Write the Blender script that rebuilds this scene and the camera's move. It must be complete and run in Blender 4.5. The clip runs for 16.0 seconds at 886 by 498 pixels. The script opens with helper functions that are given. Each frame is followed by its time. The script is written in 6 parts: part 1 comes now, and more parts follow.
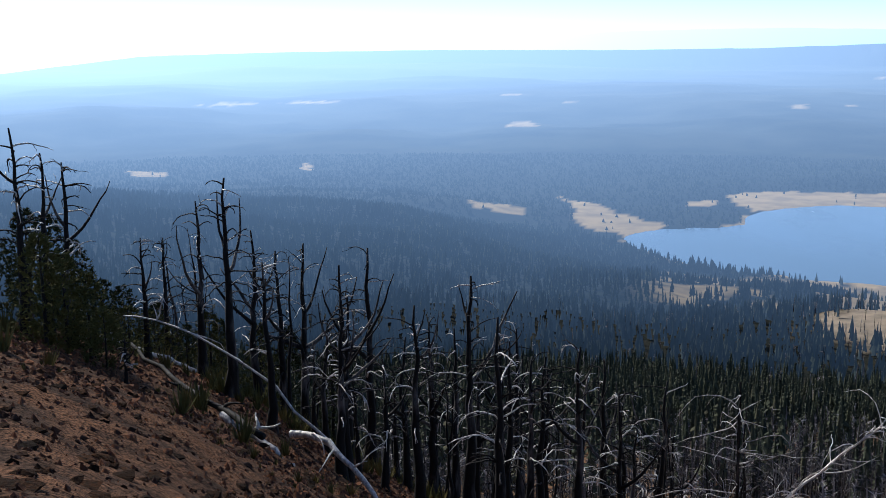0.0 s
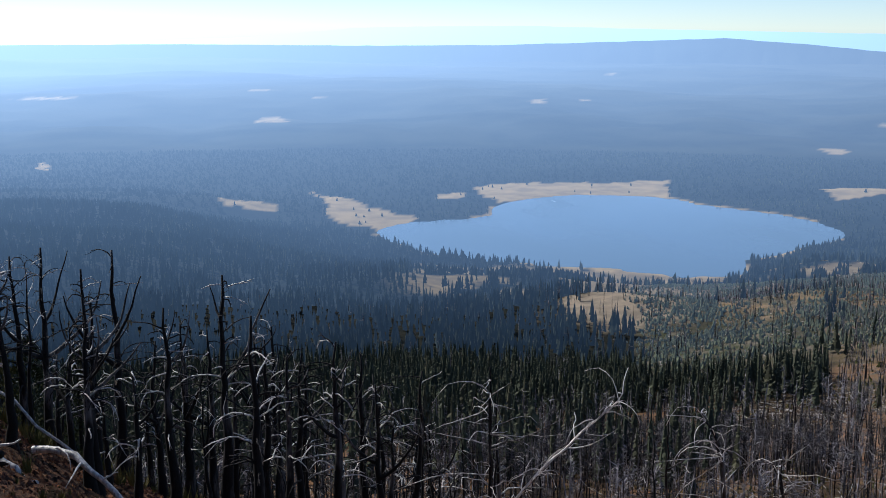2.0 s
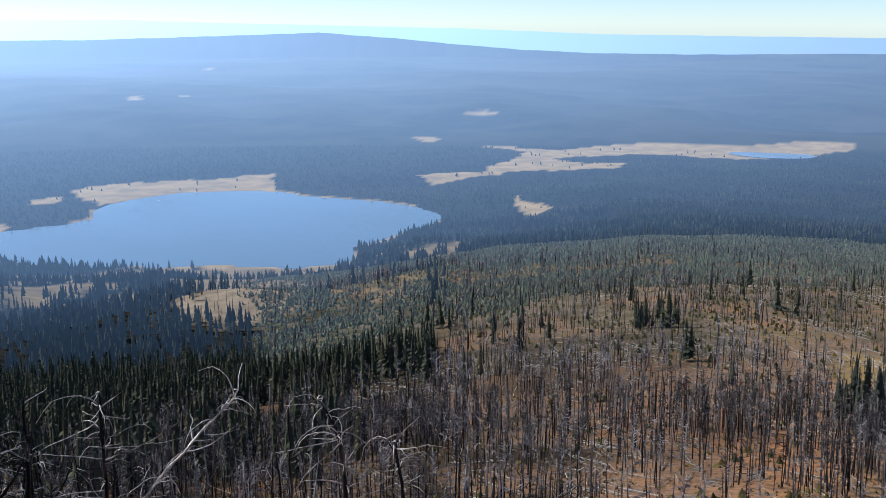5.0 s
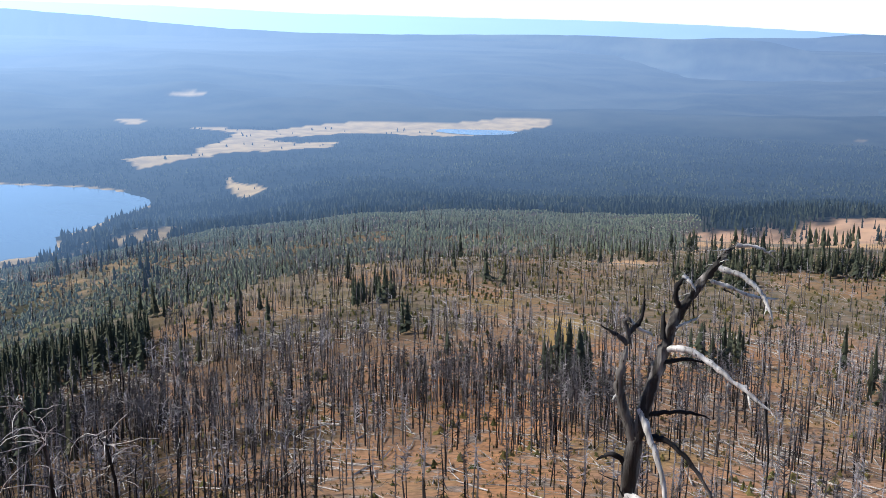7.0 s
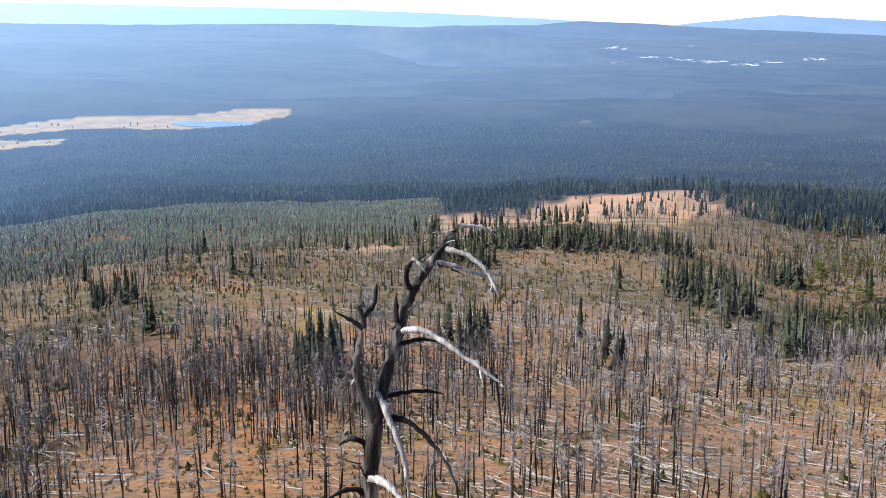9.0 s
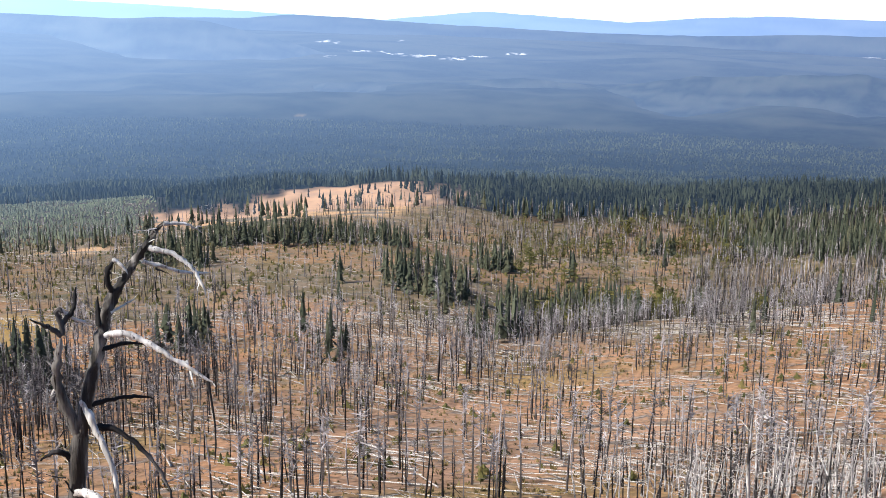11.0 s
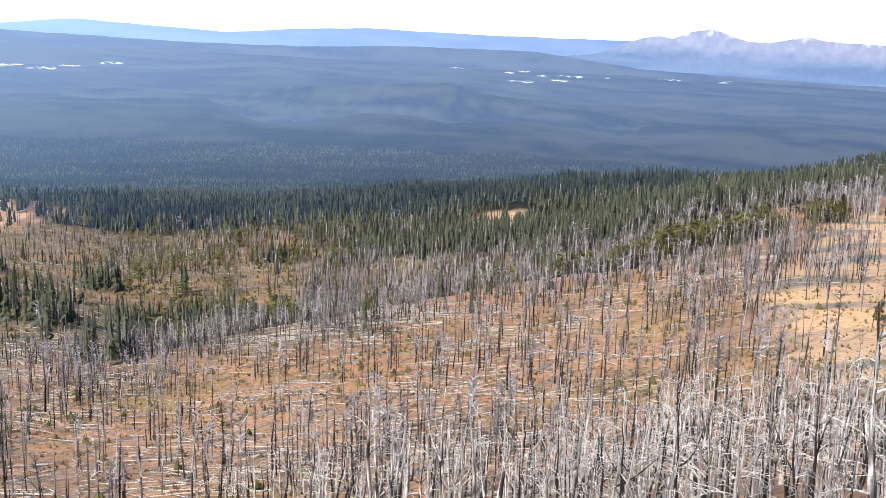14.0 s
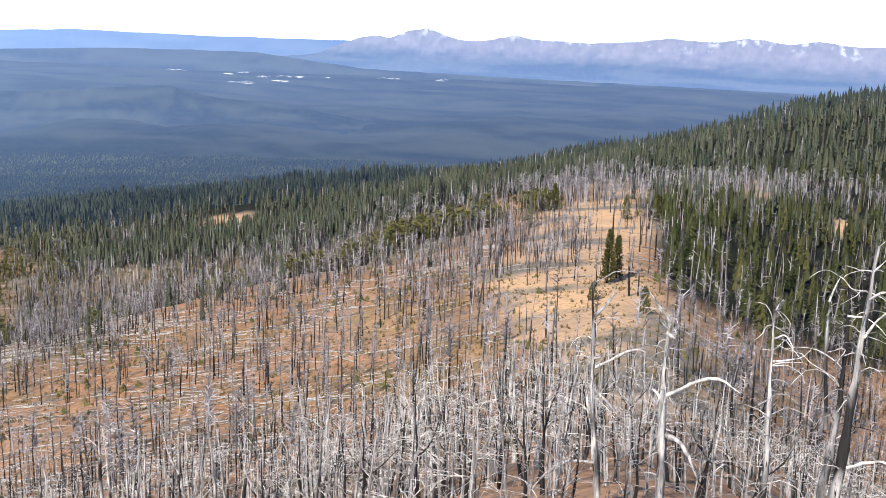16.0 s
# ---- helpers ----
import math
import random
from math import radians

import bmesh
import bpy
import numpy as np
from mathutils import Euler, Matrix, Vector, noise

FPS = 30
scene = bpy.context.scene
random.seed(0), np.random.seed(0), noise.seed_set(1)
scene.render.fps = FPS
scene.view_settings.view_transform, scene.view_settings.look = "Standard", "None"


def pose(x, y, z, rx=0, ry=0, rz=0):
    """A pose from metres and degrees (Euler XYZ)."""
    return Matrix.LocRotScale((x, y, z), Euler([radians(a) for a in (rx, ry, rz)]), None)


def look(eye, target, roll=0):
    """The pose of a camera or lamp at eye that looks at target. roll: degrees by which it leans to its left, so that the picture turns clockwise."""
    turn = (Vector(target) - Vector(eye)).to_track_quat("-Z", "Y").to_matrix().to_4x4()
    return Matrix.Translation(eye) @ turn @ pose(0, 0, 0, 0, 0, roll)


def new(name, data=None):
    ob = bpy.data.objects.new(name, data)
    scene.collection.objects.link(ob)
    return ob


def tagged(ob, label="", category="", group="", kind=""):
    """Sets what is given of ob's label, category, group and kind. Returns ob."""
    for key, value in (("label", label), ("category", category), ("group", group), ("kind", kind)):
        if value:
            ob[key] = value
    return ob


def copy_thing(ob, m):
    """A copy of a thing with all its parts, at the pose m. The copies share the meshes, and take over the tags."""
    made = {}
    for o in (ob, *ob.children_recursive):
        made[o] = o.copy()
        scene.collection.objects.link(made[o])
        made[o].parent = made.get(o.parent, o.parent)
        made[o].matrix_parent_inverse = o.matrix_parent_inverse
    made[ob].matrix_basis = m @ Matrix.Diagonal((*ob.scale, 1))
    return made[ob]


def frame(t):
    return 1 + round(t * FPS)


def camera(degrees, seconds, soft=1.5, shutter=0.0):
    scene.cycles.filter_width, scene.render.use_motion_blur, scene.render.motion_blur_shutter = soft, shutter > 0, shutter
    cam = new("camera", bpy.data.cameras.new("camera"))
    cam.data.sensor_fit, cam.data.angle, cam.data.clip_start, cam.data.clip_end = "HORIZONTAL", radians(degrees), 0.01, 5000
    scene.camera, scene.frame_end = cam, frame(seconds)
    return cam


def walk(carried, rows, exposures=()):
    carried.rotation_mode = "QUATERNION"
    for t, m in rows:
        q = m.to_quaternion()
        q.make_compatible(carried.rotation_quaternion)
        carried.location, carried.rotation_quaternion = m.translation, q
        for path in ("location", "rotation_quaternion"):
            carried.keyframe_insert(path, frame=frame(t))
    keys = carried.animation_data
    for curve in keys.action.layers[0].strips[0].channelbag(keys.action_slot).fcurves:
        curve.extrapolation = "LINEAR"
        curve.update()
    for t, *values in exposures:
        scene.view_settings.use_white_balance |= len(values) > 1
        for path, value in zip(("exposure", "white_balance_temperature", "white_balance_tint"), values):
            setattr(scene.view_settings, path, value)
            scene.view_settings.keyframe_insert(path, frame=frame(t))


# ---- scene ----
cam = camera(44.55, 16.0, soft=0.7)
PATH = [
    (0, pose(-0.329, 0.259, 0, 78.63, 0.44, -0.09)),
    (0.5, pose(-0.314, 0.257, 0, 78.27, 0.38, -3.48)),
    (1, pose(-0.299, 0.254, 0, 78.27, 0.21, -6.91)),
    (1.5, pose(-0.285, 0.251, 0, 77.97, 0.11, -10.44)),
    (2, pose(-0.270, 0.248, 0, 78.37, -0.26, -13.18)),
    (2.5, pose(-0.255, 0.244, 0, 78.46, -0.12, -17.29)),
    (3, pose(-0.241, 0.241, 0, 78.09, -0.16, -20.08)),
    (3.5, pose(-0.226, 0.237, 0, 77.97, -0.28, -23.07)),
    (6, pose(-0.106, 0.151, 0, 78.00, -0.51, -41.84)),
    (6.5, pose(-0.078, 0.116, 0, 77.65, -0.75, -45.67)),
    (7, pose(-0.050, 0.079, 0, 77.35, -1.14, -49.09)),
    (7.5, pose(-0.024, 0.040, 0, 77.20, -1.30, -52.37)),
    (8, pose(0.000, 0.000, 0, 77.05, -1.00, -56.13)),
    (8.5, pose(0.022, -0.041, 0, 76.96, -0.82, -59.37)),
    (9, pose(0.042, -0.081, 0, 77.04, -1.02, -62.80)),
    (9.5, pose(0.059, -0.120, 0, 76.98, -0.72, -65.80)),
    (10, pose(0.074, -0.158, 0, 76.59, -1.23, -69.67)),
    (12.5, pose(0.096, -0.241, 0, 78.61, -2.32, -88.00)),
    (13, pose(0.096, -0.241, 0, 78.54, -2.55, -91.05)),
    (13.5, pose(0.096, -0.241, 0, 78.57, -2.95, -94.73)),
    (14, pose(0.096, -0.241, 0, 78.55, -3.12, -98.27)),
    (14.5, pose(0.096, -0.241, 0, 78.64, -2.86, -102.31)),
    (15, pose(0.096, -0.241, 0, 78.90, -2.71, -105.54)),
    (15.5, pose(0.096, -0.241, 0, 78.93, -2.75, -109.46)),
    (16, pose(0.096, -0.241, 0, 79.29, -2.75, -112.85)),
]
EXPOSURES = [(0, 0.1, 6300, 10), (3.5, -0.08, 6250, 10), (6, 0.4, 6300, 10), (8, 0.65, 6400, 10), (10, 0.85, 6500, 10), (12.5, 1.05, 6600, 11), (14, 1.05, 6600, 11), (16, 0.9, 6450, 11)]
walk(cam, PATH, EXPOSURES)

# ---- light: a high autumn sun ahead of the first view and to its left ----
SUN_AZ, SUN_EL = -38.0, 37.0
world = bpy.data.worlds.new("world")
scene.world = world
world.use_nodes = True
wn = world.node_tree
sky = wn.nodes.new("ShaderNodeTexSky")
sky.sky_type, sky.sun_disc = "NISHITA", False
sky.sun_elevation, sky.sun_rotation = radians(SUN_EL), radians(SUN_AZ)
sky.altitude, sky.air_density, sky.dust_density, sky.ozone_density = 2400, 0.8, 0.4, 3.2
wn.links.new(sky.outputs["Color"], wn.nodes["Background"].inputs["Color"])
wn.nodes["Background"].inputs["Strength"].default_value = 0.13
sun = new("sun", bpy.data.lights.new("sun", "SUN"))
sun.data.energy, sun.data.angle, sun.data.color = 5.0, radians(0.5), (1.0, 0.94, 0.84)
sd = Vector((math.sin(radians(SUN_AZ)) * math.cos(radians(SUN_EL)), math.cos(radians(SUN_AZ)) * math.cos(radians(SUN_EL)), math.sin(radians(SUN_EL))))
sun.matrix_world = look(sd * 100, (0, 0, 0))



# ---- small numeric helpers ----
def hash01(ix, iy, seed):
    n = (ix.astype(np.int64) * 374761393 + iy.astype(np.int64) * 668265263 + seed * 974711) & 0x7FFFFFFF
    n = ((n ^ (n >> 13)) * 1274126177) & 0x7FFFFFFF
    return ((n ^ (n >> 16)) & 0xFFFF) / 65535.0


def vnoise(x, y, seed=0):
    """Smooth value noise, 0 to 1."""
    x, y = np.asarray(x, float), np.asarray(y, float)
    ix, iy = np.floor(x), np.floor(y)
    fx, fy = x - ix, y - iy
    fx, fy = fx * fx * (3 - 2 * fx), fy * fy * (3 - 2 * fy)
    a, b = hash01(ix, iy, seed), hash01(ix + 1, iy, seed)
    c, d = hash01(ix, iy + 1, seed), hash01(ix + 1, iy + 1, seed)
    return (a * (1 - fx) + b * fx) * (1 - fy) + (c * (1 - fx) + d * fx) * fy


def fbm(x, y, seed=0, octaves=4):
    total, amp, norm = 0.0, 1.0, 0.0
    for k in range(octaves):
        total = total + amp * vnoise(np.asarray(x) * 2 ** k, np.asarray(y) * 2 ** k, seed + 31 * k)
        norm, amp = norm + amp, amp * 0.5
    return total / norm


def step(v, a, b):
    t = np.clip((np.asarray(v, float) - a) / (b - a), 0, 1)
    return t * t * (3 - 2 * t)


def band(v, a, b, soft):
    return step(v, a - soft, a + soft) * (1 - step(v, b - soft, b + soft))


def spot(az, r):
    a = np.radians(az)
    return r * np.sin(a), r * np.cos(a)


def polar(x, y):
    return np.degrees(np.arctan2(x, y)), np.hypot(x, y)


# ---- the lie of the land: height profiles along bearings from the summit ----
LAKE_Z = -280.0
RADII = [0.5, 15, 40, 100, 160, 250, 400, 600, 900, 1300, 1700, 2500]
STATIONS = []


def bearing(az, *heights):
    STATIONS.append((az, (-1.7,) + heights))


bearing(-75, -7, -17, -42, -62, -84, -110, -145, -180, -230, -270, -280)
bearing(-40, -4.6, -9, -31, -52, -78, -110, -135, -160, -156, -245, -280)
bearing(-24, -4.6, -8.6, -30, -52, -82, -118, -145, -172, -160, -250, -280)
bearing(-13, -6.6, -11.8, -42, -64, -95, -134, -172, -208, -178, -258, -280)
bearing(-4, -8.2, -16.0, -48, -73, -102, -138, -178, -212, -194, -268, -280)
bearing(5, -9, -19.5, -51, -75, -104, -138, -178, -222, -246, -280, -280)
bearing(14, -9, -21, -51, -75, -104, -138, -178, -218, -279, -281, -280)
bearing(24, -9, -21, -51, -74, -102, -136, -181, -222, -281, -281, -280)
bearing(34, -9, -21, -50, -72, -94, -116, -146, -200, -270, -281, -280)
bearing(46, -9, -21, -50, -70, -86, -106, -136, -178, -232, -272, -281)
bearing(60, -8.5, -21, -50, -69, -84, -104, -134, -174, -220, -268, -281)
bearing(72, -8.5, -21, -50, -68, -84, -104, -130, -148, -222, -266, -280)
bearing(84, -8.5, -21, -49, -67, -84, -106, -128, -158, -208, -262, -280)
bearing(96, -8.5, -20, -48, -62, -70, -100, -122, -142, -194, -256, -280)
bearing(108, -8, -19, -44, -54, -60, -82, -96, -114, -182, -246, -280)
bearing(117, -7.5, -17, -37, -45, -50, -62, -76, -88, -165, -236, -280)
bearing(125, -7, -15, -29, -38, -46, -56, -62, -54, -145, -226, -280)
bearing(135, -7.5, -17, -40, -58, -70, -68, -43, 2, -120, -212, -280)
bearing(152, -7.5, -18, -42, -60, -76, -80, -52, -4, -110, -210, -280)
bearing(220, -7, -17, -42, -62, -85, -115, -150, -190, -240, -275, -280)

R_SPLIT, R_NEAR, R_FAR, R_SPAN = 750.0, 2500.0, 4420.0, 2420.0


def land_table():
    azs = np.arange(-180, 180, 0.5)
    lr = np.linspace(math.log(0.5), math.log(R_NEAR), 320)
    st = sorted(((a + 180) % 360 - 180, h) for a, h in STATIONS)
    sa = np.array([s[0] for s in st])
    rows = np.array([np.interp(np.exp(lr), RADII, s[1]) for s in st])
    sa = np.concatenate([[sa[-1] - 360], sa, [sa[0] + 360]])
    rows = np.vstack([rows[-1:], rows, rows[:1]])
    table = np.empty((len(azs), len(lr)))
    for j in range(len(lr)):
        table[:, j] = np.interp(azs, sa, rows[:, j])
    for axis, sig, mode in ((0, 5.0, "wrap"), (1, 7.0, "edge")):
        k = np.exp(-0.5 * (np.arange(-24, 25) / sig) ** 2)
        k /= k.sum()
        pad = [(0, 0), (0, 0)]
        pad[axis] = (24, 24)
        p = np.pad(table, pad, mode=mode)
        table = np.apply_along_axis(lambda v: np.convolve(v, k, "valid"), axis, p)
    return lr, table


LR, TABLE = land_table()

# the lake's shore, as distances from a point in its middle
LAKE_MID = np.array(spot(22.3, 1500.0))
SHORE = [(9.5, 1490), (11.5, 1550), (14.5, 1580), (15.9, 1620), (16.4, 1730), (18.2, 1790), (20.3, 1830), (22.4, 1840), (25.0, 1830), (26.6, 1770), (28.4, 1740), (30.2, 1720), (32.5, 1660),
         (33.9, 1590), (33.6, 1530), (31.7, 1450), (29.2, 1350), (29.0, 1260), (26.1, 1240), (22.1, 1270), (17.2, 1290), (14.2, 1310), (11.2, 1380)]


POND = (51.0, 2480.0)


def shore_table():
    p = np.array([spot(a, r) for a, r in SHORE]) - LAKE_MID
    th, d = np.degrees(np.arctan2(p[:, 0], p[:, 1])) % 360, np.hypot(p[:, 0], p[:, 1])
    o = np.argsort(th)
    th, d = th[o], d[o]
    g = np.arange(0, 360, 1.0)
    v = np.interp(g, np.concatenate([th - 360, th, th + 360]), np.tile(d, 3))
    k = np.exp(-0.5 * (np.arange(-8, 9) / 1.3) ** 2)
    return np.convolve(np.pad(v, 8, mode="wrap"), k / k.sum(), "valid")


SHORE_D = shore_table()


def shore_gap(x, y):
    """Metres outside the shore line (negative inside the lake)."""
    dx, dy = np.asarray(x) - LAKE_MID[0], np.asarray(y) - LAKE_MID[1]
    th = np.degrees(np.arctan2(dx, dy)) % 360
    edge = np.interp(th, np.arange(0, 361), np.append(SHORE_D, SHORE_D[0]))
    edge = edge + 14 * (fbm(th / 6, th * 0, 5, 3) - 0.5)
    return np.hypot(dx, dy) - edge


def height(x, y, rough=True):
    x, y = np.asarray(x, float), np.asarray(y, float)
    az, r = polar(x, y)
    fa, fr = (az + 180) / 0.5, (np.log(np.clip(r, 0.5, R_NEAR)) - LR[0]) / (LR[1] - LR[0])
    ia, ir = np.floor(fa).astype(int), np.clip(np.floor(fr).astype(int), 0, len(LR) - 2)
    ta, tr = fa - ia, fr - ir
    n = TABLE.shape[0]
    i0, i1 = ia % n, (ia + 1) % n
    z = (TABLE[i0, ir] * (1 - ta) + TABLE[i1, ir] * ta) * (1 - tr) + (TABLE[i0, ir + 1] * (1 - ta) + TABLE[i1, ir + 1] * ta) * tr
    # the small bare knoll before the lake and the bare hill top
    kx, ky = spot(22.4, 730.0)
    z = z + 20 * np.exp(-(((x - kx) / 60) ** 2 + ((y - ky) / 80) ** 2))
    # the hollow behind the near burned shoulder
    brow = np.interp(az, [80, 84, 89, 94, 98.5, 103, 106, 112], [270, 280, 302, 310, 330, 343, 352, 345])
    z = z - 8.5 * band(az, 82, 109, 3) * step(r, brow, brow + 40) * (1 - step(r, brow + 70, brow + 200))
    if rough:
        amp = np.clip(r * 0.016, 0.1, 14) * (1 - step(r, 1500, 2300) * 0.8)
        z = z + amp * (fbm(x / 150, y / 150, 3, 4) - 0.5) * 2 * step(r, 60, 400)
        z = z + (0.5 * (fbm(x / 9, y / 9, 9, 3) - 0.5) + (0.3 * (fbm(x / 1.6, y / 1.6, 19, 3) - 0.5) + 0.10 * (fbm(x / 0.9, y / 0.9, 29, 1) - 0.5) * (1 - step(r, 30, 40))) * (1 - step(r, 60, 90))) * step(r, 3, 9)
    gap = shore_gap(x, y)
    z = np.where(gap < 300, LAKE_Z + 0.8 + (z - LAKE_Z - 0.8) * step(gap, 0, 300), z)
    z = np.where((z < LAKE_Z + 0.8) & (gap < 400), LAKE_Z + 0.8, z)
    hx, hy = spot(32.6, 1185.0)
    z = z + 27 * np.exp(-(((x - hx) / 75) ** 2 + ((y - hy) / 75) ** 2)) * step(gap, 0, 70)
    px, py = spot(*POND)
    z = z + (LAKE_Z - z) * np.exp(-(((x - px) / 170) ** 2 + ((y - py) / 170) ** 2) ** 2)
    z = np.where(gap < 6, LAKE_Z - 3 + 3.8 * step(gap, -14, 6), z)
    return z


def true_distance(R):
    return R_NEAR - 4200 * np.log(np.clip(1 - (R - R_NEAR) / R_SPAN, 1e-4, 1))


# ---- what grows where, in bearings and distances ----
def patch(az, r, a0, r0, da, dr, soft=0.35, seed=1):
    """1 inside an uneven oval of bearings and distances."""
    q = np.hypot((az - a0) / da, (r - r0) / dr)
    q = q + 1.1 * (fbm(az * 1.1, r / 60, seed, 4) - 0.5)
    return 1 - step(q, 1 - soft, 1 + soft)


# straw meadows round the lake, each an outline of bearings and distances
FIELDS = [
    [(6.2, 1830), (7.6, 1790), (9.3, 1670), (12.0, 1580), (9.8, 1500), (8.4, 1520), (6.9, 1590), (7.2, 1680)],
    [(14.7, 1880), (16.4, 1960), (22.4, 1980), (23.6, 2040), (25.2, 2030), (25.0, 1830), (21.8, 1830), (17.6, 1760), (16.1, 1740), (15.3, 1820)],
    [(12.9, 1820), (14.3, 1840), (14.3, 1770), (13.1, 1770)],
    [(33.5, 1880), (32.7, 2010), (36.4, 2040), (36.3, 2140), (37.9, 2300), (38.3, 2420), (35.3, 2530), (40.2, 2460), (43.7, 2620), (46.7, 2650), (49.1, 2620), (52.7, 2800), (54.9, 2770), (54.9, 2660), (52.7, 2480),
     (49.7, 2380), (47.9, 2370), (45.2, 2410), (42.5, 2360), (39.9, 2300), (40.8, 2240), (43.7, 2240), (43.4, 2140), (39.9, 2070), (38.6, 2080), (36.2, 1980)],
    [(37.8, 1750), (38.5, 1690), (39.7, 1600), (39.1, 1540), (38.4, 1560), (37.9, 1650)],
    [(32.5, 2720), (33.2, 2770), (33.9, 2650), (33.1, 2600)],
    [(-16.3, 2240), (-14.4, 2190), (-14.4, 2100), (-16.0, 2120)],
    [(1.4, 1660), (4.4, 1650), (4.3, 1590), (1.7, 1600)],
    [(-7.4, 2330), (-6.8, 2300), (-7.0, 2180), (-7.3, 2200)],
]


def fields(az, d):
    """1 on the straw meadows; their edges wander a little."""
    az, d = np.broadcast_arrays(np.asarray(az, float), np.asarray(d, float))
    a = az + 0.5 * (fbm(az * 2.2, d / 60, 401, 3) - 0.5)
    t = d + 46 * (fbm(az * 1.6, d / 45, 402, 3) - 0.5)
    out = np.zeros(a.shape)
    for poly in FIELDS:
        inside = np.zeros(a.shape, bool)
        for (a0, d0), (a1, d1) in zip(poly, poly[1:] + poly[:1]):
            cross = (d0 > t) != (d1 > t)
            inside ^= cross & (a < (a1 - a0) * (t - d0) / ((d1 - d0) or 1e-6) + a0)
        out = np.maximum(out, inside)
    return out


MEADOWS = [(25.0, 1262, 4.5, 26), (56.3, 312, 1.5, 24)]
BARE = [(73.0, 810, 5.2, 120), (67.0, 750, 4.6, 85), (62.4, 640, 2.4, 55), (59.2, 522, 2.0, 18), (102.3, 690, 1.6, 25), (129.5, 480, 0.6, 26), (133.8, 430, 0.7, 24)]


def knoll(az, r):
    return patch(az, r, 23.0, 690, 3.7, 62, seed=51)


def cover(x, y):
    az, r = polar(x, y)
    gap = shore_gap(x, y)
    meadow = fields(az, np.where(r > R_NEAR, true_distance(r), r))
    for k, (a0, r0, da, dr) in enumerate(MEADOWS):
        meadow = np.maximum(meadow, patch(az, r, a0, r0, da, dr, seed=11 + k))
    meadow = np.maximum(meadow, band(gap, -6, 9, 3) * (fbm(x / 60, y / 60, 77, 2) > 0.5))
    bare = np.zeros_like(r)
    for k, (a0, r0, da, dr) in enumerate(BARE):
        bare = np.maximum(bare, patch(az, r, a0, r0, da, dr, seed=52 + k))
    bare = np.maximum(bare, 0.3 * patch(az, r, 30.8, 800, 4.2, 150, seed=143))
    wob = fbm(x / 70, y / 70, 21, 3) - 0.5
    # open shoulder of pale soil that runs out along the ridge
    mid = np.interp(r, [40, 100, 160, 250, 400, 520], [128, 127, 122, 120.5, 121.5, 123.5])
    half = np.interp(r, [40, 100, 160, 250, 400, 520], [3.0, 4.5, 5.5, 5.0, 3.0, 1.6])
    ridge = band(az - mid + wob * 3, -half, half * np.interp(r, [150, 250], [0.9, 0.75]), 1.2) * band(r, 75, 500, 20)
    # slopes that burned: standing and fallen grey trunks over red-brown soil and straw
    reach = np.interp(az, [-30, -5, 5, 10, 20, 27, 33.2, 34, 38, 43.5, 48, 58, 62, 66, 75, 80, 90, 92.5, 95, 99, 103, 107, 111, 115, 118.5, 122.5, 124.5, 126, 132, 137],
                      [110, 180, 255, 300, 335, 325, 295, 400, 420, 520, 560, 560, 575, 600, 700, 740, 720, 620, 575, 500, 475, 455, 455, 450, 470, 520, 300, 222, 232, 250])
    burn = (1 - step(r + wob * 70, reach - 16, reach + 24)) * band(az, -30, 150, 1.0)
    return az, r, gap, meadow, bare, ridge, burn, wob


CLUMPS = [(45.6, 372, 1.3, 22), (56.6, 228, 1.7, 13), (64.5, 268, 1.4, 14), (77.2, 405, 2.1, 36), (78.8, 372, 1.4, 20), (80.9, 462, 1.3, 9), (84.0, 362, 2.2, 30), (86.8, 372, 2.2, 38), (81.2, 283, 2.0, 16),
          (72.2, 250, 1.0, 9), (63.6, 468, 1.5, 20), (65.3, 448, 0.9, 9), (66.8, 518, 2.3, 20), (70.0, 520, 2.5, 26), (73.4, 524, 2.3, 30), (75.6, 505, 0.9, 12), (60.0, 540, 0.7, 8), (62.0, 600, 0.8, 10), (76.6, 880, 1.3, 30),
          (95.3, 555, 2.2, 24), (89.5, 560, 1.0, 10), (98.2, 500, 0.8, 10), (101.3, 428, 0.8, 20), (104.2, 420, 0.6, 14), (92.0, 400, 0.6, 10)]


def grey_crest(az, r):
    """The strip of pale dead trees on the crest, beyond the open ridge."""
    return band(az, 117, 145, 1.5) * band(r, np.interp(az, [117, 121, 127, 145], [445, 425, 440, 450]), np.interp(az, [117, 121, 126, 145], [510, 570, 500, 480]), 15)


